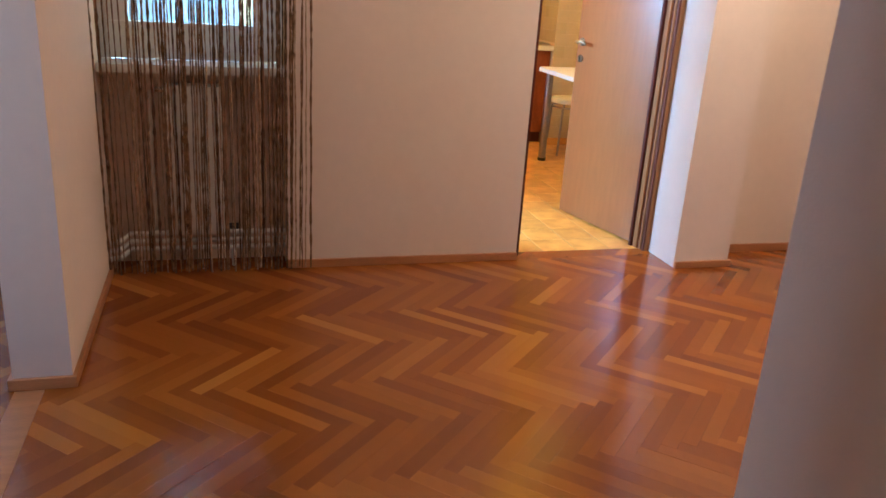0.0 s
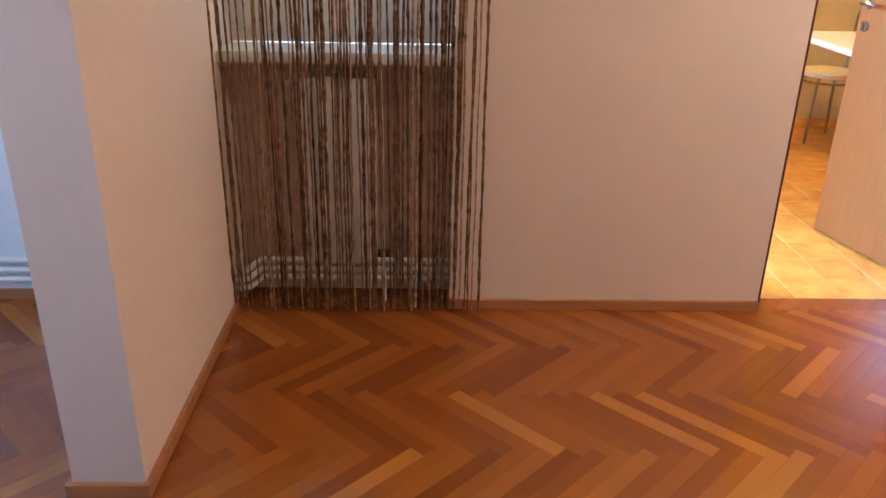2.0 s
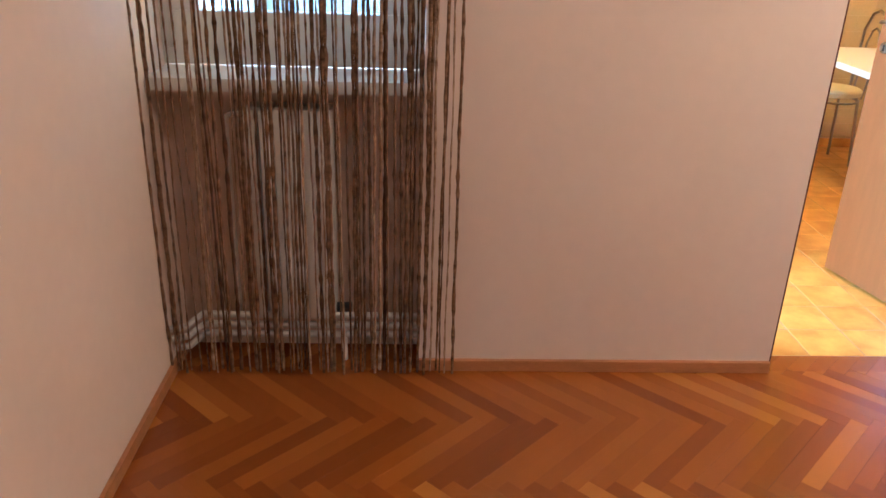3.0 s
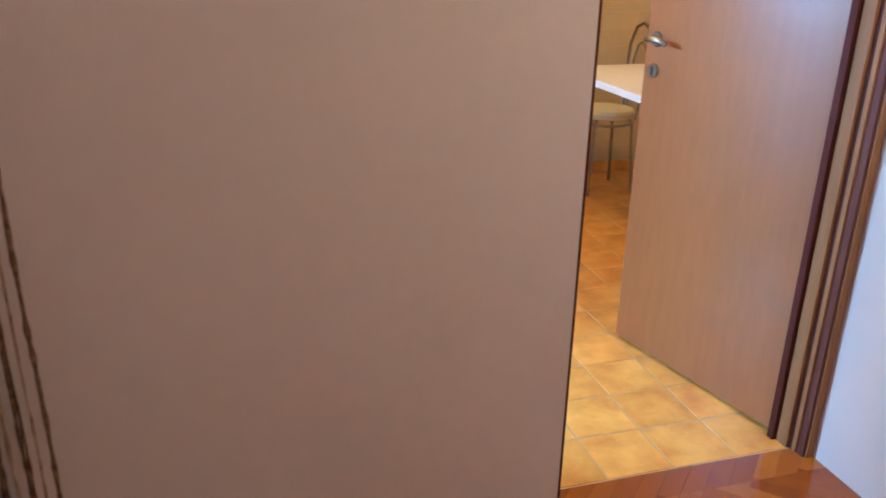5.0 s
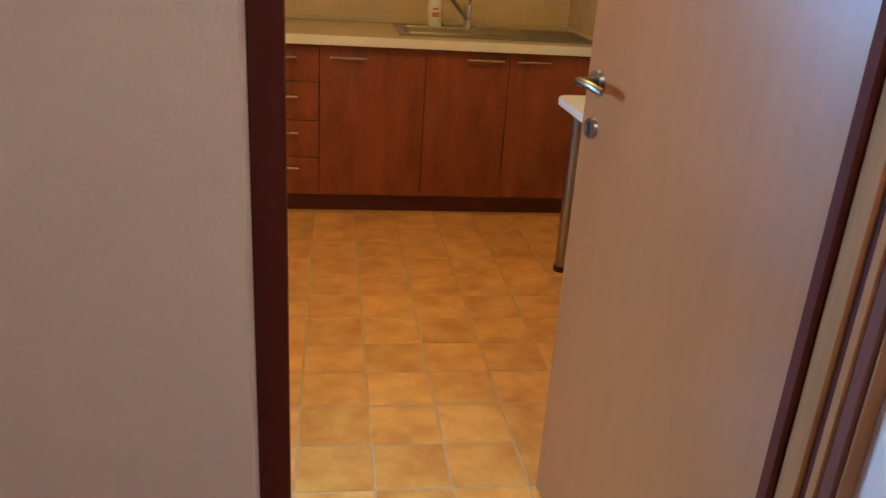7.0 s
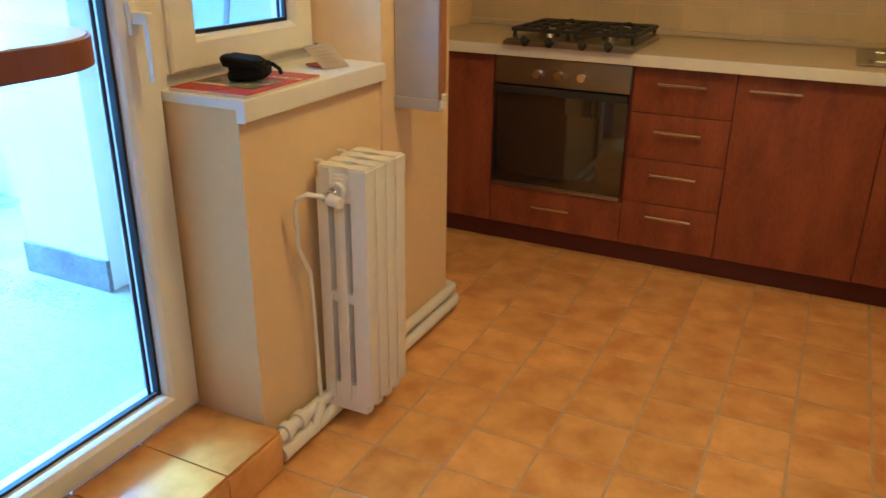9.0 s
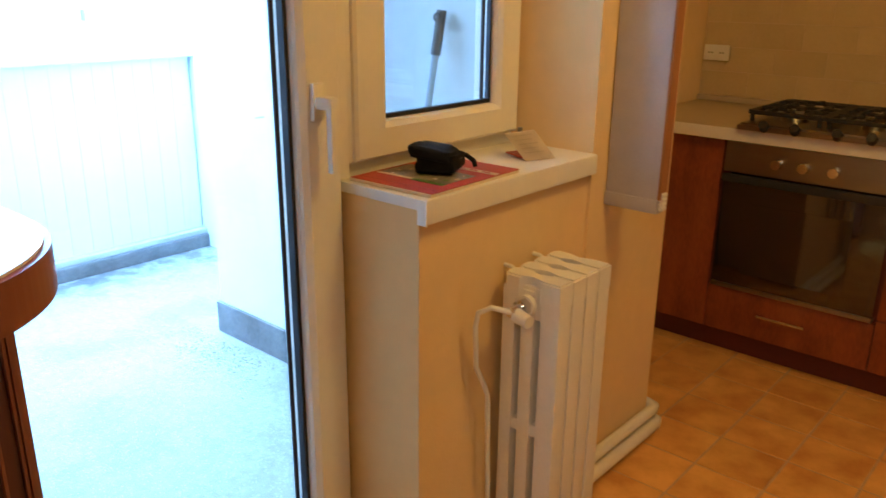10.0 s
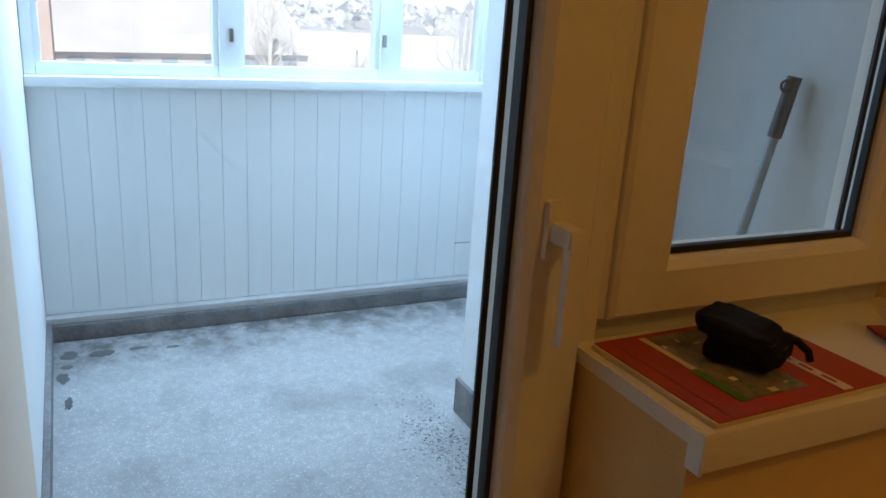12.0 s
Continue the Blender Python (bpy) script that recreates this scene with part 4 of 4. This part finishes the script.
part("nut", cyl_bm((0, -0.030, 0.635), (0, -0.012, 0.635), 0.018, seg=6), CHROME, valve)
for yy in (0.045, 0.15):
    part("bracket", tube_bm([(-0.105, yy, 0.688), (-0.078, yy, 0.688), (-0.064, yy, 0.68)], 0.0048), ENAMEL, kr)
part("feed_pipe", tube_bm([(0, -0.058, 0.635), (-0.03, -0.085, 0.645), (-0.055, -0.095, 0.63), (-0.062, -0.095, 0.60), (-0.066, -0.085, 0.50), (-0.066, -0.06, 0.455), (-0.064, -0.045, 0.42), (-0.062, -0.03, 0.02)], 0.0056, 12), ENAMEL, kr)
part("foot", box_bm((-0.10, 0.10, -0.01), (-0.055, 0.14, 0.03), 0.004), ENAMEL, kr)

for y0, z, x in ((1.25, 0.082, -0.772), (1.25, 0.036, -0.762)):
    pipe([(x, y0, z), (x, 2.265, z), (x - 0.004, 2.282, z), (x - 0.03, 2.290, z), (-1.09, 2.290, z)], 0.017 if z > 0.05 else 0.020, "ivory painted heating pipe round the wall foot", "kitchen pipes")
pipe([(-0.752, 1.42, 0.095), (-0.752, 1.395, 0.06), (-0.752, 1.38, 0.03)], 0.013, "ivory painted pipe joint under the radiator", "kitchen pipes")
for y in (1.275, 1.335):
    bm = cyl_bm((-0.772, y, 0.082), (-0.772, y + 0.024, 0.082), 0.024, seg=18)
    tagged(new("pipe_clamp", mesh_of("pipe_clamp", bm, ENAMEL, True)), "ivory painted pipe coupling on the heating pipe", "pipe clamp", "kitchen pipes")

# ---- panel blind on the pier ----
bl = thing("panel_blind", (-0.72, 1.925, 0.80), "lilac-grey fabric panel blind hanging beside the window", "blind")
part("cloth", box_bm((-0.072, -0.016, 0.03), (0.066, 0.014, 1.45), 0.004), GREY_CLOTH, bl)
part("bottom_bar", box_bm((-0.074, -0.019, 0.0), (0.068, 0.017, 0.034), 0.004), GREY_CLOTH, bl)
part("side_edge", box_bm((0.0665, -0.018, 0.034), (0.073, 0.018, 1.45), 0.002), WOOD_TAN, bl, "tan edge strip")
for k in range(4):
    part("chain_bead", cyl_bm((0.073, -0.01, 0.012 + k * 0.011), (0.073, 0.012, 0.012 + k * 0.011), 0.0055, seg=10), TABLE_WHITE, bl)

# ---- tall cabinet with rounded shelf behind the hall wall ----
BROWN = mat("brown_furniture_laminate", (0.24, 0.080, 0.033), 0.42, vary=0.15, scale=4, stretch=(6, 6, 0.5), coat=0.1)
tall = thing("tall_cabinet", (-0.746, 0.298, 0.0), "brown wooden tall cabinet with grooved front edge", "cabinet")
RIDGE = mat("dark_brown_edge", (0.10, 0.028, 0.014), 0.45, vary=0.15, scale=4, stretch=(6, 6, 0.5))
part("carcass", box_bm((-0.085, -0.172, 0.06), (0.074, 0.03, 2.2), 0.002), RIDGE, tall)
part("plinth", box_bm((-0.08, -0.170, 0.0), (0.07, 0.15, 0.06)), CHERRY_DARK, tall)
y = 0.0305
# every second strip, thin and lighter brown, paints the highlight along a ridge
for k in range(14):
    w = 0.0042 if k % 2 else 0.0158
    part("front_edge", box_bm((-0.085, y, 0.06), (0.083 if k % 2 else 0.078, y + w, 2.2), 0.002), BROWN if k % 2 else RIDGE, tall)
    y += w + 0.0005
part("door", box_bm((-0.085, y, 0.06), (0.085, 0.187, 2.2), 0.002), BROWN, tall)
shelf = thing("rounded_shelf", (-0.354, 0.239, 1.193), "white shelf with rounded end and brown edge band", "shelf")
oc = []
for cx, cy, a0 in ((-0.098 - 0.075, 0.353 - 0.075, 0),):
    for k in range(25):
        a = radians(a0 + 90 * k / 24)
        oc.append((cx + 0.075 * math.cos(a), cy + 0.075 * math.sin(a)))
oc = [(-0.098, 0.122)] + oc + [(-0.598, 0.353), (-0.598, 0.122)]
part("edge_band", prism_bm([(a + 0.35, b - 0.25) for a, b in oc], 0.0, 0.0185), BROWN, shelf, "red-brown edge band", False)
inner = [(a + 0.35 - 0.002, b - 0.25 - 0.002 * (b > 0.2)) for a, b in oc]
part("board", prism_bm(inner, 0.0186, 0.0197), TABLE_WHITE, shelf, "white laminate top", False)

# ---- step before the balcony door ----
step = thing("tiled_step", (-0.9, 0.85, 0.0), "terracotta tiled step at the balcony door", "step", kind="structure")
part("core", box_bm((-0.125, -0.410, 0.0), (0.140, 0.393, 0.108)), GROUT, step)
for k in range(4):
    y0 = 0.197 - 0.2 * k
    y1 = min(y0 + 0.196, 0.392)
    y0 = max(y0, -0.408)
    part("tile", box_bm((-0.124, y0, 0.1085), (0.146, y1, 0.118), 0.002), TILE, step)
    part("tile", box_bm((0.1405, y0, 0.004), (0.1495, y1, 0.107), 0.002), TILE, step)

# ---- loggia ----
clad = thing("parapet_cladding", (-3.49, 1.5, 0.0), "white vertical plastic boards on the loggia parapet", "cladding", kind="structure")
cm = mesh_of("board", box_bm((-0.006, -0.0488, 0.081), (0.007, 0.0488, 0.971), 0.002), BOARD_WHITE)
y = 0.585
while y < 2.40:
    b = new("board", cm)
    b.parent = clad
    b.location = (0, y - 1.5, 0)
    y += 0.0985
LEDGE = mat("pale_cement_ledge", (0.50, 0.49, 0.475), 0.85, vary=0.15, scale=6, bump=0.4, bump_scale=60)
setting("loggia_ledge", box_bm((-3.50, 0.535, 0.052), (-3.444, 2.42, 0.079), 0.006), LEDGE, "pale cement ledge under the boards", "skirting")
setting("loggia_skirting", box_bm((-3.50, 0.535, -0.02), (-3.435, 2.42, 0.051), 0.010), PLINTH_GREY, "rough grey cement skirting under the boards", "skirting")
setting("loggia_skirting_left", box_bm((-3.435, 0.535, -0.02), (-1.10, 0.555, 0.07), 0.004), PLINTH_GREY, "rough grey cement skirting on the side wall", "skirting")
setting("pier_skirting", box_bm((-2.452, 1.822, -0.02), (-1.995, 1.842, 0.108), 0.003), PLINTH_GREY, "grey cement skirting round the loggia pier", "skirting")
setting("pier_skirting_side", box_bm((-2.455, 1.842, -0.02), (-2.44, 2.29, 0.108), 0.003), PLINTH_GREY, "grey cement skirting on the pier side", "skirting")
al = (-3.5, 1.5, 0.96)
lw = thing("window_3", al, "white wooden loggia window row with narrow frames", "window", kind="structure")
WPAINT = mat("white_gloss_paint", (0.82, 0.83, 0.82), 0.4, vary=0.05, scale=8)
win_part("sill_board", (-3.62, 0.537, 0.972), (-3.44, 2.418, 1.010), WPAINT, lw, al)
for y0, y1 in ((0.537, 0.575), (1.225, 1.305), (1.895, 1.975), (2.385, 2.418)):
    win_part("post", (-3.57, y0, 1.0105), (-3.49, y1, 2.25), WPAINT, lw, al)
for a, b in ((0.575, 1.225), (1.305, 1.895), (1.975, 2.385)):
    for z0, z1 in ((1.0105, 1.055), (2.19, 2.25)):
        win_part("rail", (-3.56, a, z0), (-3.50, b, z1), WPAINT, lw, al)
    for y0 in (a, b - 0.022):
        win_part("stile", (-3.56, y0, 1.055), (-3.505, y0 + 0.022, 2.19), WPAINT, lw, al, 0.003)
    p = win_part("pane", (-3.535, a + 0.022, 1.055), (-3.531, b - 0.022, 2.19), GLASS, lw, al, 0)
    p.visible_shadow = False
for y0 in (1.262, 1.90):
    part("catch", box_bm((0.012, y0 - 1.5, 0.19), (0.026, y0 - 1.485, 0.24), 0.002), STEEL, lw, "small metal catch")
srng = random.Random(3)
for sx, sy, rx_, ry_ in ((-3.30, 0.61, 0.045, 0.035), (-3.285, 0.72, 0.030, 0.055), (-3.30, 0.85, 0.016, 0.035), (-3.275, 0.98, 0.012, 0.03), (-3.20, 0.60, 0.020, 0.028), (-3.11, 0.585, 0.05, 0.022), (-2.91, 0.60, 0.05, 0.016)):
    ring = [(sx + rx_ * srng.uniform(0.6, 1.1) * math.cos(k * math.pi / 9), sy + ry_ * srng.uniform(0.6, 1.1) * math.sin(k * math.pi / 9)) for k in range(18)]
    setting("damp_stain", prism_bm(ring, -0.0205, -0.0188), DAMP, "small dark damp stain on the loggia floor", "stain")
verts, faces = [], []
for k in range(900):
    gx, gy = -2.26 + srng.gauss(0, 0.17), 1.70 + srng.gauss(0, 0.07)
    if gy > 1.80:
        continue
    g = srng.uniform(0.002, 0.007)
    b = len(verts)
    verts += [(gx + srng.uniform(-g, g), gy + srng.uniform(-g, g), -0.0195 + q) for q in (0, 0, 0, 0.0016)]
    faces += [(b, b + 1, b + 3), (b + 1, b + 2, b + 3), (b + 2, b, b + 3)]
gme = bpy.data.meshes.new("plaster_crumbs")
gme.from_pydata(verts, [], faces)
gme.materials.append(DAMP)
tagged(new("plaster_crumbs", gme), "grey plaster crumbs on the floor by the pier", "crumbs", kind="stuff")
GRIP = mat("dark_grey_plastic", (0.065, 0.06, 0.064), 0.5, vary=0.1)
mop = thing("mop_handle", (-1.55, 2.0, 0.0), "grey metal mop pole with dark plastic grip", "mop")
part("pole", tube_bm([(-0.047, -0.05, 0.04), (0.055, 0.0585, 1.118)], 0.0105, 12), POLE, mop)
part("grip", tube_bm([(0.0545, 0.058, 1.112), (0.0675, 0.0715, 1.243)], 0.0155, 14), GRIP, mop, "dark grey plastic grip")
part("eye", tube_bm([(0.066 + 0.011 * math.cos(t * math.pi / 6), 0.050, 1.223 + 0.011 * math.sin(t * math.pi / 6)) for t in range(12)], 0.003, 6, None, True), IRON, mop)
part("head", box_bm((-0.16, -0.11, 0.0), (0.06, -0.01, 0.05), 0.015), GREY_CLOTH, mop)

# ---- outside, beyond the loggia ----
SNOW = mat("snowy_ground", (0.75, 0.77, 0.78), 0.9, vary=0.1, scale=0.2)
HOUSE = mat("pale_render", (0.72, 0.72, 0.74), 0.9, vary=0.08, scale=0.5)
# brick and house panes are lightened to paint the bright haze into them
BRICK_HAZED = mat("hazed_brick", (0.74, 0.62, 0.59), 0.9, vary=0.12, scale=0.8)
PANE_HAZED = mat("hazed_house_pane", (0.44, 0.54, 0.66), 0.2)
ROOF = mat("snowy_roof", (0.78, 0.79, 0.80), 0.9, vary=0.1, scale=0.4)
setting("ground", box_bm((-400, -300, -9.2), (-4.2, 300, -9.0)), SNOW, "pale snowy ground far below", "ground")


def house(x, y, w, d, h, rz, material):
    o = thing("house", (x, y, -9.0), "distant pale house with snowy pitched roof", "house", "far houses", rz)
    part("wall", box_bm((-w / 2, -d / 2, 0), (w / 2, d / 2, h)), material, o)
    bm = bmesh.new()
    e = 0.5
    pr = [bm.verts.new(c) for c in ((-w / 2 - e, -d / 2 - e, h), (w / 2 + e, -d / 2 - e, h), (w / 2 + e, d / 2 + e, h), (-w / 2 - e, d / 2 + e, h), (0, -d / 2 - e, h + w * 0.3), (0, d / 2 + e, h + w * 0.3))]
    for f in ((0, 1, 4), (2, 3, 5), (1, 2, 5, 4), (3, 0, 4, 5), (0, 3, 2, 1)):
        bm.faces.new([pr[i] for i in f])
    part("roof", bm, ROOF, o, "", False)
    n = max(2, int(d / 2.6))
    for i in range(n):
        for zz in (1.0, h - 1.75):
            if zz + 1.5 < h:
                yy = -d / 2 + (i + 0.5) * d / n
                part("window", box_bm((w / 2 - 0.02, yy - 0.5, zz), (w / 2 + 0.05, yy + 0.5, zz + 1.4)), PANE_HAZED, o, "", False)


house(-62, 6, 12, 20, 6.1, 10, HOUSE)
house(-66, 47, 10, 13, 7.0, -10, BRICK_HAZED)
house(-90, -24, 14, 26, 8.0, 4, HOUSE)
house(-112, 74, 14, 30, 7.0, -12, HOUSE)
house(-34, -4.6, 9, 10, 12.5, 0, BRICK_HAZED)
# snowy bark, paled further so that the haze sits in its colour
BARK_HAZED = mat("hazed_snowy_bark", (0.74, 0.76, 0.79), 0.9, vary=0.3, scale=3)
trng = random.Random(5)


def tree(x, y, h):
    o = thing("tree", (x, y, -9.0), "bare winter tree with thin snowy branches, colour paled by haze", "tree", "far trees")
    part("trunk", tube_bm([(0, 0, 0), (0.1, 0, h * 0.4), (0.05, 0.1, h * 0.7), (0.1, 0.1, h)], 0.14, 6), BARK_HAZED, o)
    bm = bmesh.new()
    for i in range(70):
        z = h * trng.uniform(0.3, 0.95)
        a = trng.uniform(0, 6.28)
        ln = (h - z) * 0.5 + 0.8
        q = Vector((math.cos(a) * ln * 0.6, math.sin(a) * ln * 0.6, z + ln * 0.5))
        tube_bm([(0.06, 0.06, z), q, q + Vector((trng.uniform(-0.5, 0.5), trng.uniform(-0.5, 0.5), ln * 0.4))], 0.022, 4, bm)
    part("crown", bm, BARK_HAZED, o, "", False)


for k in range(16):
    tree(-40 - trng.uniform(0, 50), -30 + k * 5 + trng.uniform(-2, 2), trng.uniform(7, 10))
# the woods' near-white colour stands in for distance haze
WOODS_HAZED = mat("hazed_woods", (0.74, 0.77, 0.80), 0.9, vary=0.2, scale=0.3)
setting("hillside", prism_bm([(-400, -260), (-130, -260), (-120, 0), (-130, 260), (-400, 260)], -9.0, -4.0), SNOW, "snowy slope behind the houses", "ground")
verts, faces = [], []
for k in range(900):
    x, y, r = -125 - trng.uniform(0, 120), trng.uniform(-120, 130), trng.uniform(0.8, 2.2)
    z = -4.0 + trng.uniform(0, 3.2)
    for q in range(5):
        b = len(verts)
        c = Vector((x + trng.uniform(-r, r), y + trng.uniform(-r, r), z + trng.uniform(0, r)))
        verts += [tuple(c + Vector([trng.uniform(-r, r) * 0.8 for _ in range(3)])) for _ in range(4)]
        faces += [(b, b + 1, b + 2), (b, b + 2, b + 3), (b, b + 3, b + 1), (b + 1, b + 3, b + 2)]
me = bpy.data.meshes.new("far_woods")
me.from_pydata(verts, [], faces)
me.materials.append(WOODS_HAZED)
tagged(new("far_woods", me), "winter woods on the far slope, haze painted into their pale colour", "woods", kind="stuff")
HAZE = bpy.data.materials.new("bright_winter_haze")
HAZE.use_nodes = True
hb = HAZE.node_tree.nodes["Principled BSDF"]
hb.inputs["Base Color"].default_value = (0, 0, 0, 1)
hb.inputs["Emission Color"].default_value, hb.inputs["Emission Strength"].default_value = (0.86, 0.93, 1.0, 1), 1.8
setting("backdrop", box_bm((-301, -300, -12), (-300, 300, 90)), HAZE, "bright hazy winter sky in the distance", "backdrop")

# ---- wall tiles ----
wr = random.Random(3)


def wall_tiles(name, parent_label, make, us, z0, z1, tw, th, limit_u):
    holder = thing(name, (0, 0, 0), parent_label, "wall tiles", kind="structure")
    me = make(tw, th)
    row = 0
    z = z0
    while z < z1:
        u = us[0] + (tw / 2 if row % 2 else 0) - tw
        while u < us[1]:
            a, b = max(u, us[0]), min(u + tw, us[1])
            if b - a > 0.02:
                ob = new("tile", me)
                ob.parent = holder
                limit_u(ob, a, b, z, tw)
            u += tw
        z += th
        row += 1


def place_back(ob, a, b, z, tw):
    ob.location = ((a + b) / 2, 3.56, z)
    ob.scale = ((b - a) / tw, 1, 1)


def place_pier(ob, a, b, z, tw):
    ob.location = ((a + b) / 2, 2.90, z)
    ob.scale = ((b - a) / tw, 1, 1)


def place_side(ob, a, b, z, tw):
    ob.location = (1.35, (a + b) / 2, z)
    ob.scale = (1, (b - a) / tw, 1)


def tile_y(tw, th):
    return mesh_of("tile", box_bm((-tw / 2 + 0.001, -0.0022, 0.001), (tw / 2 - 0.001, -0.0005, th - 0.001), 0.0007), WTILE)


def tile_x(tw, th):
    return mesh_of("tile", box_bm((-0.0022, -tw / 2 + 0.001, 0.001), (-0.0005, tw / 2 - 0.001, th - 0.001), 0.0007), WTILE)


wall_tiles("backsplash", "glossy cream wall tiles behind the worktop", tile_y, (-1.298, 1.342), 0.884, 1.45, 0.20, 0.10, place_back)
wall_tiles("pier_tiles", "glossy cream wall tiles on the pier", tile_y, (1.345, 2.0), 0.06, 1.45, 0.20, 0.10, place_pier)
wall_tiles("side_tiles", "glossy cream wall tiles beside the worktop", tile_x, (2.90, 3.55), 0.884, 1.45, 0.20, 0.10, place_side)
setting("pier_base", box_bm((1.345, 2.882, 0.0), (2.1, 2.90, 0.06), 0.003), TILE, "terracotta tile skirting at the pier foot", "skirting")

# ---- kitchen floor tiles ----
kt = thing("kitchen_floor_tiles", (0, 0, 0), "square glazed terracotta floor tiles with pale joints", "floor tiles", kind="structure")
TX, TY = 0.1985, 0.1905
tm = []
for v in range(4):
    bm = box_bm((0.0026, 0.0026, -0.003), (TX - 0.0026, TY - 0.0026, 0.0), 0.0)
    for vert in bm.verts:
        if vert.co.z > -0.001:
            vert.co.x += wr.uniform(-0.0012, 0.0012)
            vert.co.y += wr.uniform(-0.0012, 0.0012)
    top = [e for e in bm.edges if all(q.co.z > -0.001 for q in e.verts)]
    bmesh.ops.bevel(bm, geom=top, offset=0.0016, segments=2, affect="EDGES")
    tm.append(mesh_of("tile", bm, TILE))
far = bmesh.new()
ix0, ix1, iy1 = -7, 11, 19
for i in range(ix0, ix1):
    for j in range(0, iy1):
        x, y = 0.198 + (i - 1) * TX, 0.103 + j * TY
        if x < (-1.1 if y < 2.15 else -1.4) or y > 3.2 or x > 2.0:
            continue
        if -0.9 < x < 1.45 and y < 3.1:
            ob = new("tile", tm[wr.randrange(4)])
            ob.parent = kt
            ob.location = (x, y, wr.uniform(-0.0003, 0.0003))
        else:
            box_bm((x + 0.0028, y + 0.0028, -0.003), (x + TX - 0.0028, y + TY - 0.0028, 0.0), 0.0, far)
tagged(part("far_tiles", far, TILE_FAR, kt, "", False), kind="stuff")

# ---- herringbone parquet ----
pq = thing("parquet_floor", (0, 0, 0), "varnished herringbone oak parquet in red-brown tones", "parquet", kind="structure")
PW, PN, PY0 = 0.0509, 8, -1.172
PL = PW * PN
gap = 0.0002
blk = bmesh.new()
box_bm((-PW / 2 + gap, -PL / 2 + gap, -0.012), (PW / 2 - gap, PL / 2 - gap, 0.0), 0.0, blk)
blk_me = mesh_of("block", blk, PARQ)
rest = []
r2 = math.sqrt(0.5)
n_parts = 0
for rep_i in range(-12, 13):
    for k in range(-150, 170):
        for kind in (0, 1):
            if kind == 0:
                u, v = k + PN / 2 + 2 * PN * rep_i, k + 0.5
            else:
                u, v = k + 0.5 + 2 * PN * rep_i, k + 1 + PN / 2
            wx, wy = PW * (u + v) * r2 - 1.40, PW * (v - u) * r2 + PY0
            if not (-5.4 < wx < 3.2 and -5.0 < wy < 0.26):
                continue
            ang = -45 if kind else 45
            if -1.75 < wx < 0.45 and -1.75 < wy < -0.17 and n_parts < 300:
                ob = new("block", blk_me)
                ob.parent = pq
                ob.matrix_local = pose(wx, wy, wr.uniform(-0.0004, 0.0004), 0, 0, ang)
                n_parts += 1
            else:
                rest.append((wx, wy, ang))
verts, faces = [], []


def clip(poly, axis, limit, keep_below):
    out = []
    for i, a in enumerate(poly):
        b = poly[(i + 1) % len(poly)]
        ina, inb = (a[axis] <= limit) == keep_below, (b[axis] <= limit) == keep_below
        if ina:
            out.append(a)
        if ina != inb:
            f = (limit - a[axis]) / (b[axis] - a[axis])
            out.append((a[0] + f * (b[0] - a[0]), a[1] + f * (b[1] - a[1])))
    return out


for wx, wy, ang in rest:
    c, s_ = math.cos(radians(ang)), math.sin(radians(ang))
    dz = wr.uniform(-0.0004, 0.0004)
    whole = [(wx + c * a * (PW / 2 - gap) - s_ * b * (PL / 2 - gap), wy + s_ * a * (PW / 2 - gap) + c * b * (PL / 2 - gap)) for a, b in ((-1, -1), (1, -1), (1, 1), (-1, 1))]
    pieces = [clip(whole, 1, 0.0, True)]
    for x0, x1, y1 in ((0.0, 0.80, 0.100), (-1.95, -1.165, 0.158), (-5.4, -2.13, 0.05)):
        q = clip(clip(clip(whole, 1, 0.0, False), 1, y1, True), 0, x0, False)
        pieces.append(clip(q, 0, x1, True))
    for poly in pieces:
        if len(poly) < 3:
            continue
        base, n = len(verts), len(poly)
        verts += [(a, b, -0.012) for a, b in poly] + [(a, b, dz) for a, b in poly]
        faces.append(tuple(range(base + n, base + 2 * n)))
        faces += [(base + i, base + (i + 1) % n, base + n + (i + 1) % n, base + n + i) for i in range(n)]
me = bpy.data.meshes.new("far_blocks")
me.from_pydata(verts, [], faces)
me.materials.append(PARQ_FAR)
ob = tagged(new("far_blocks", me), kind="stuff")
ob.parent = pq
for k in range(7):
    y1 = -1.06 - 0.56 * k
    part("border_plank", box_bm((-2.125, y1 - 0.558, -0.012), (-2.035, y1, 0.0012), 0.001), OAK, pq, "straight oak border plank")
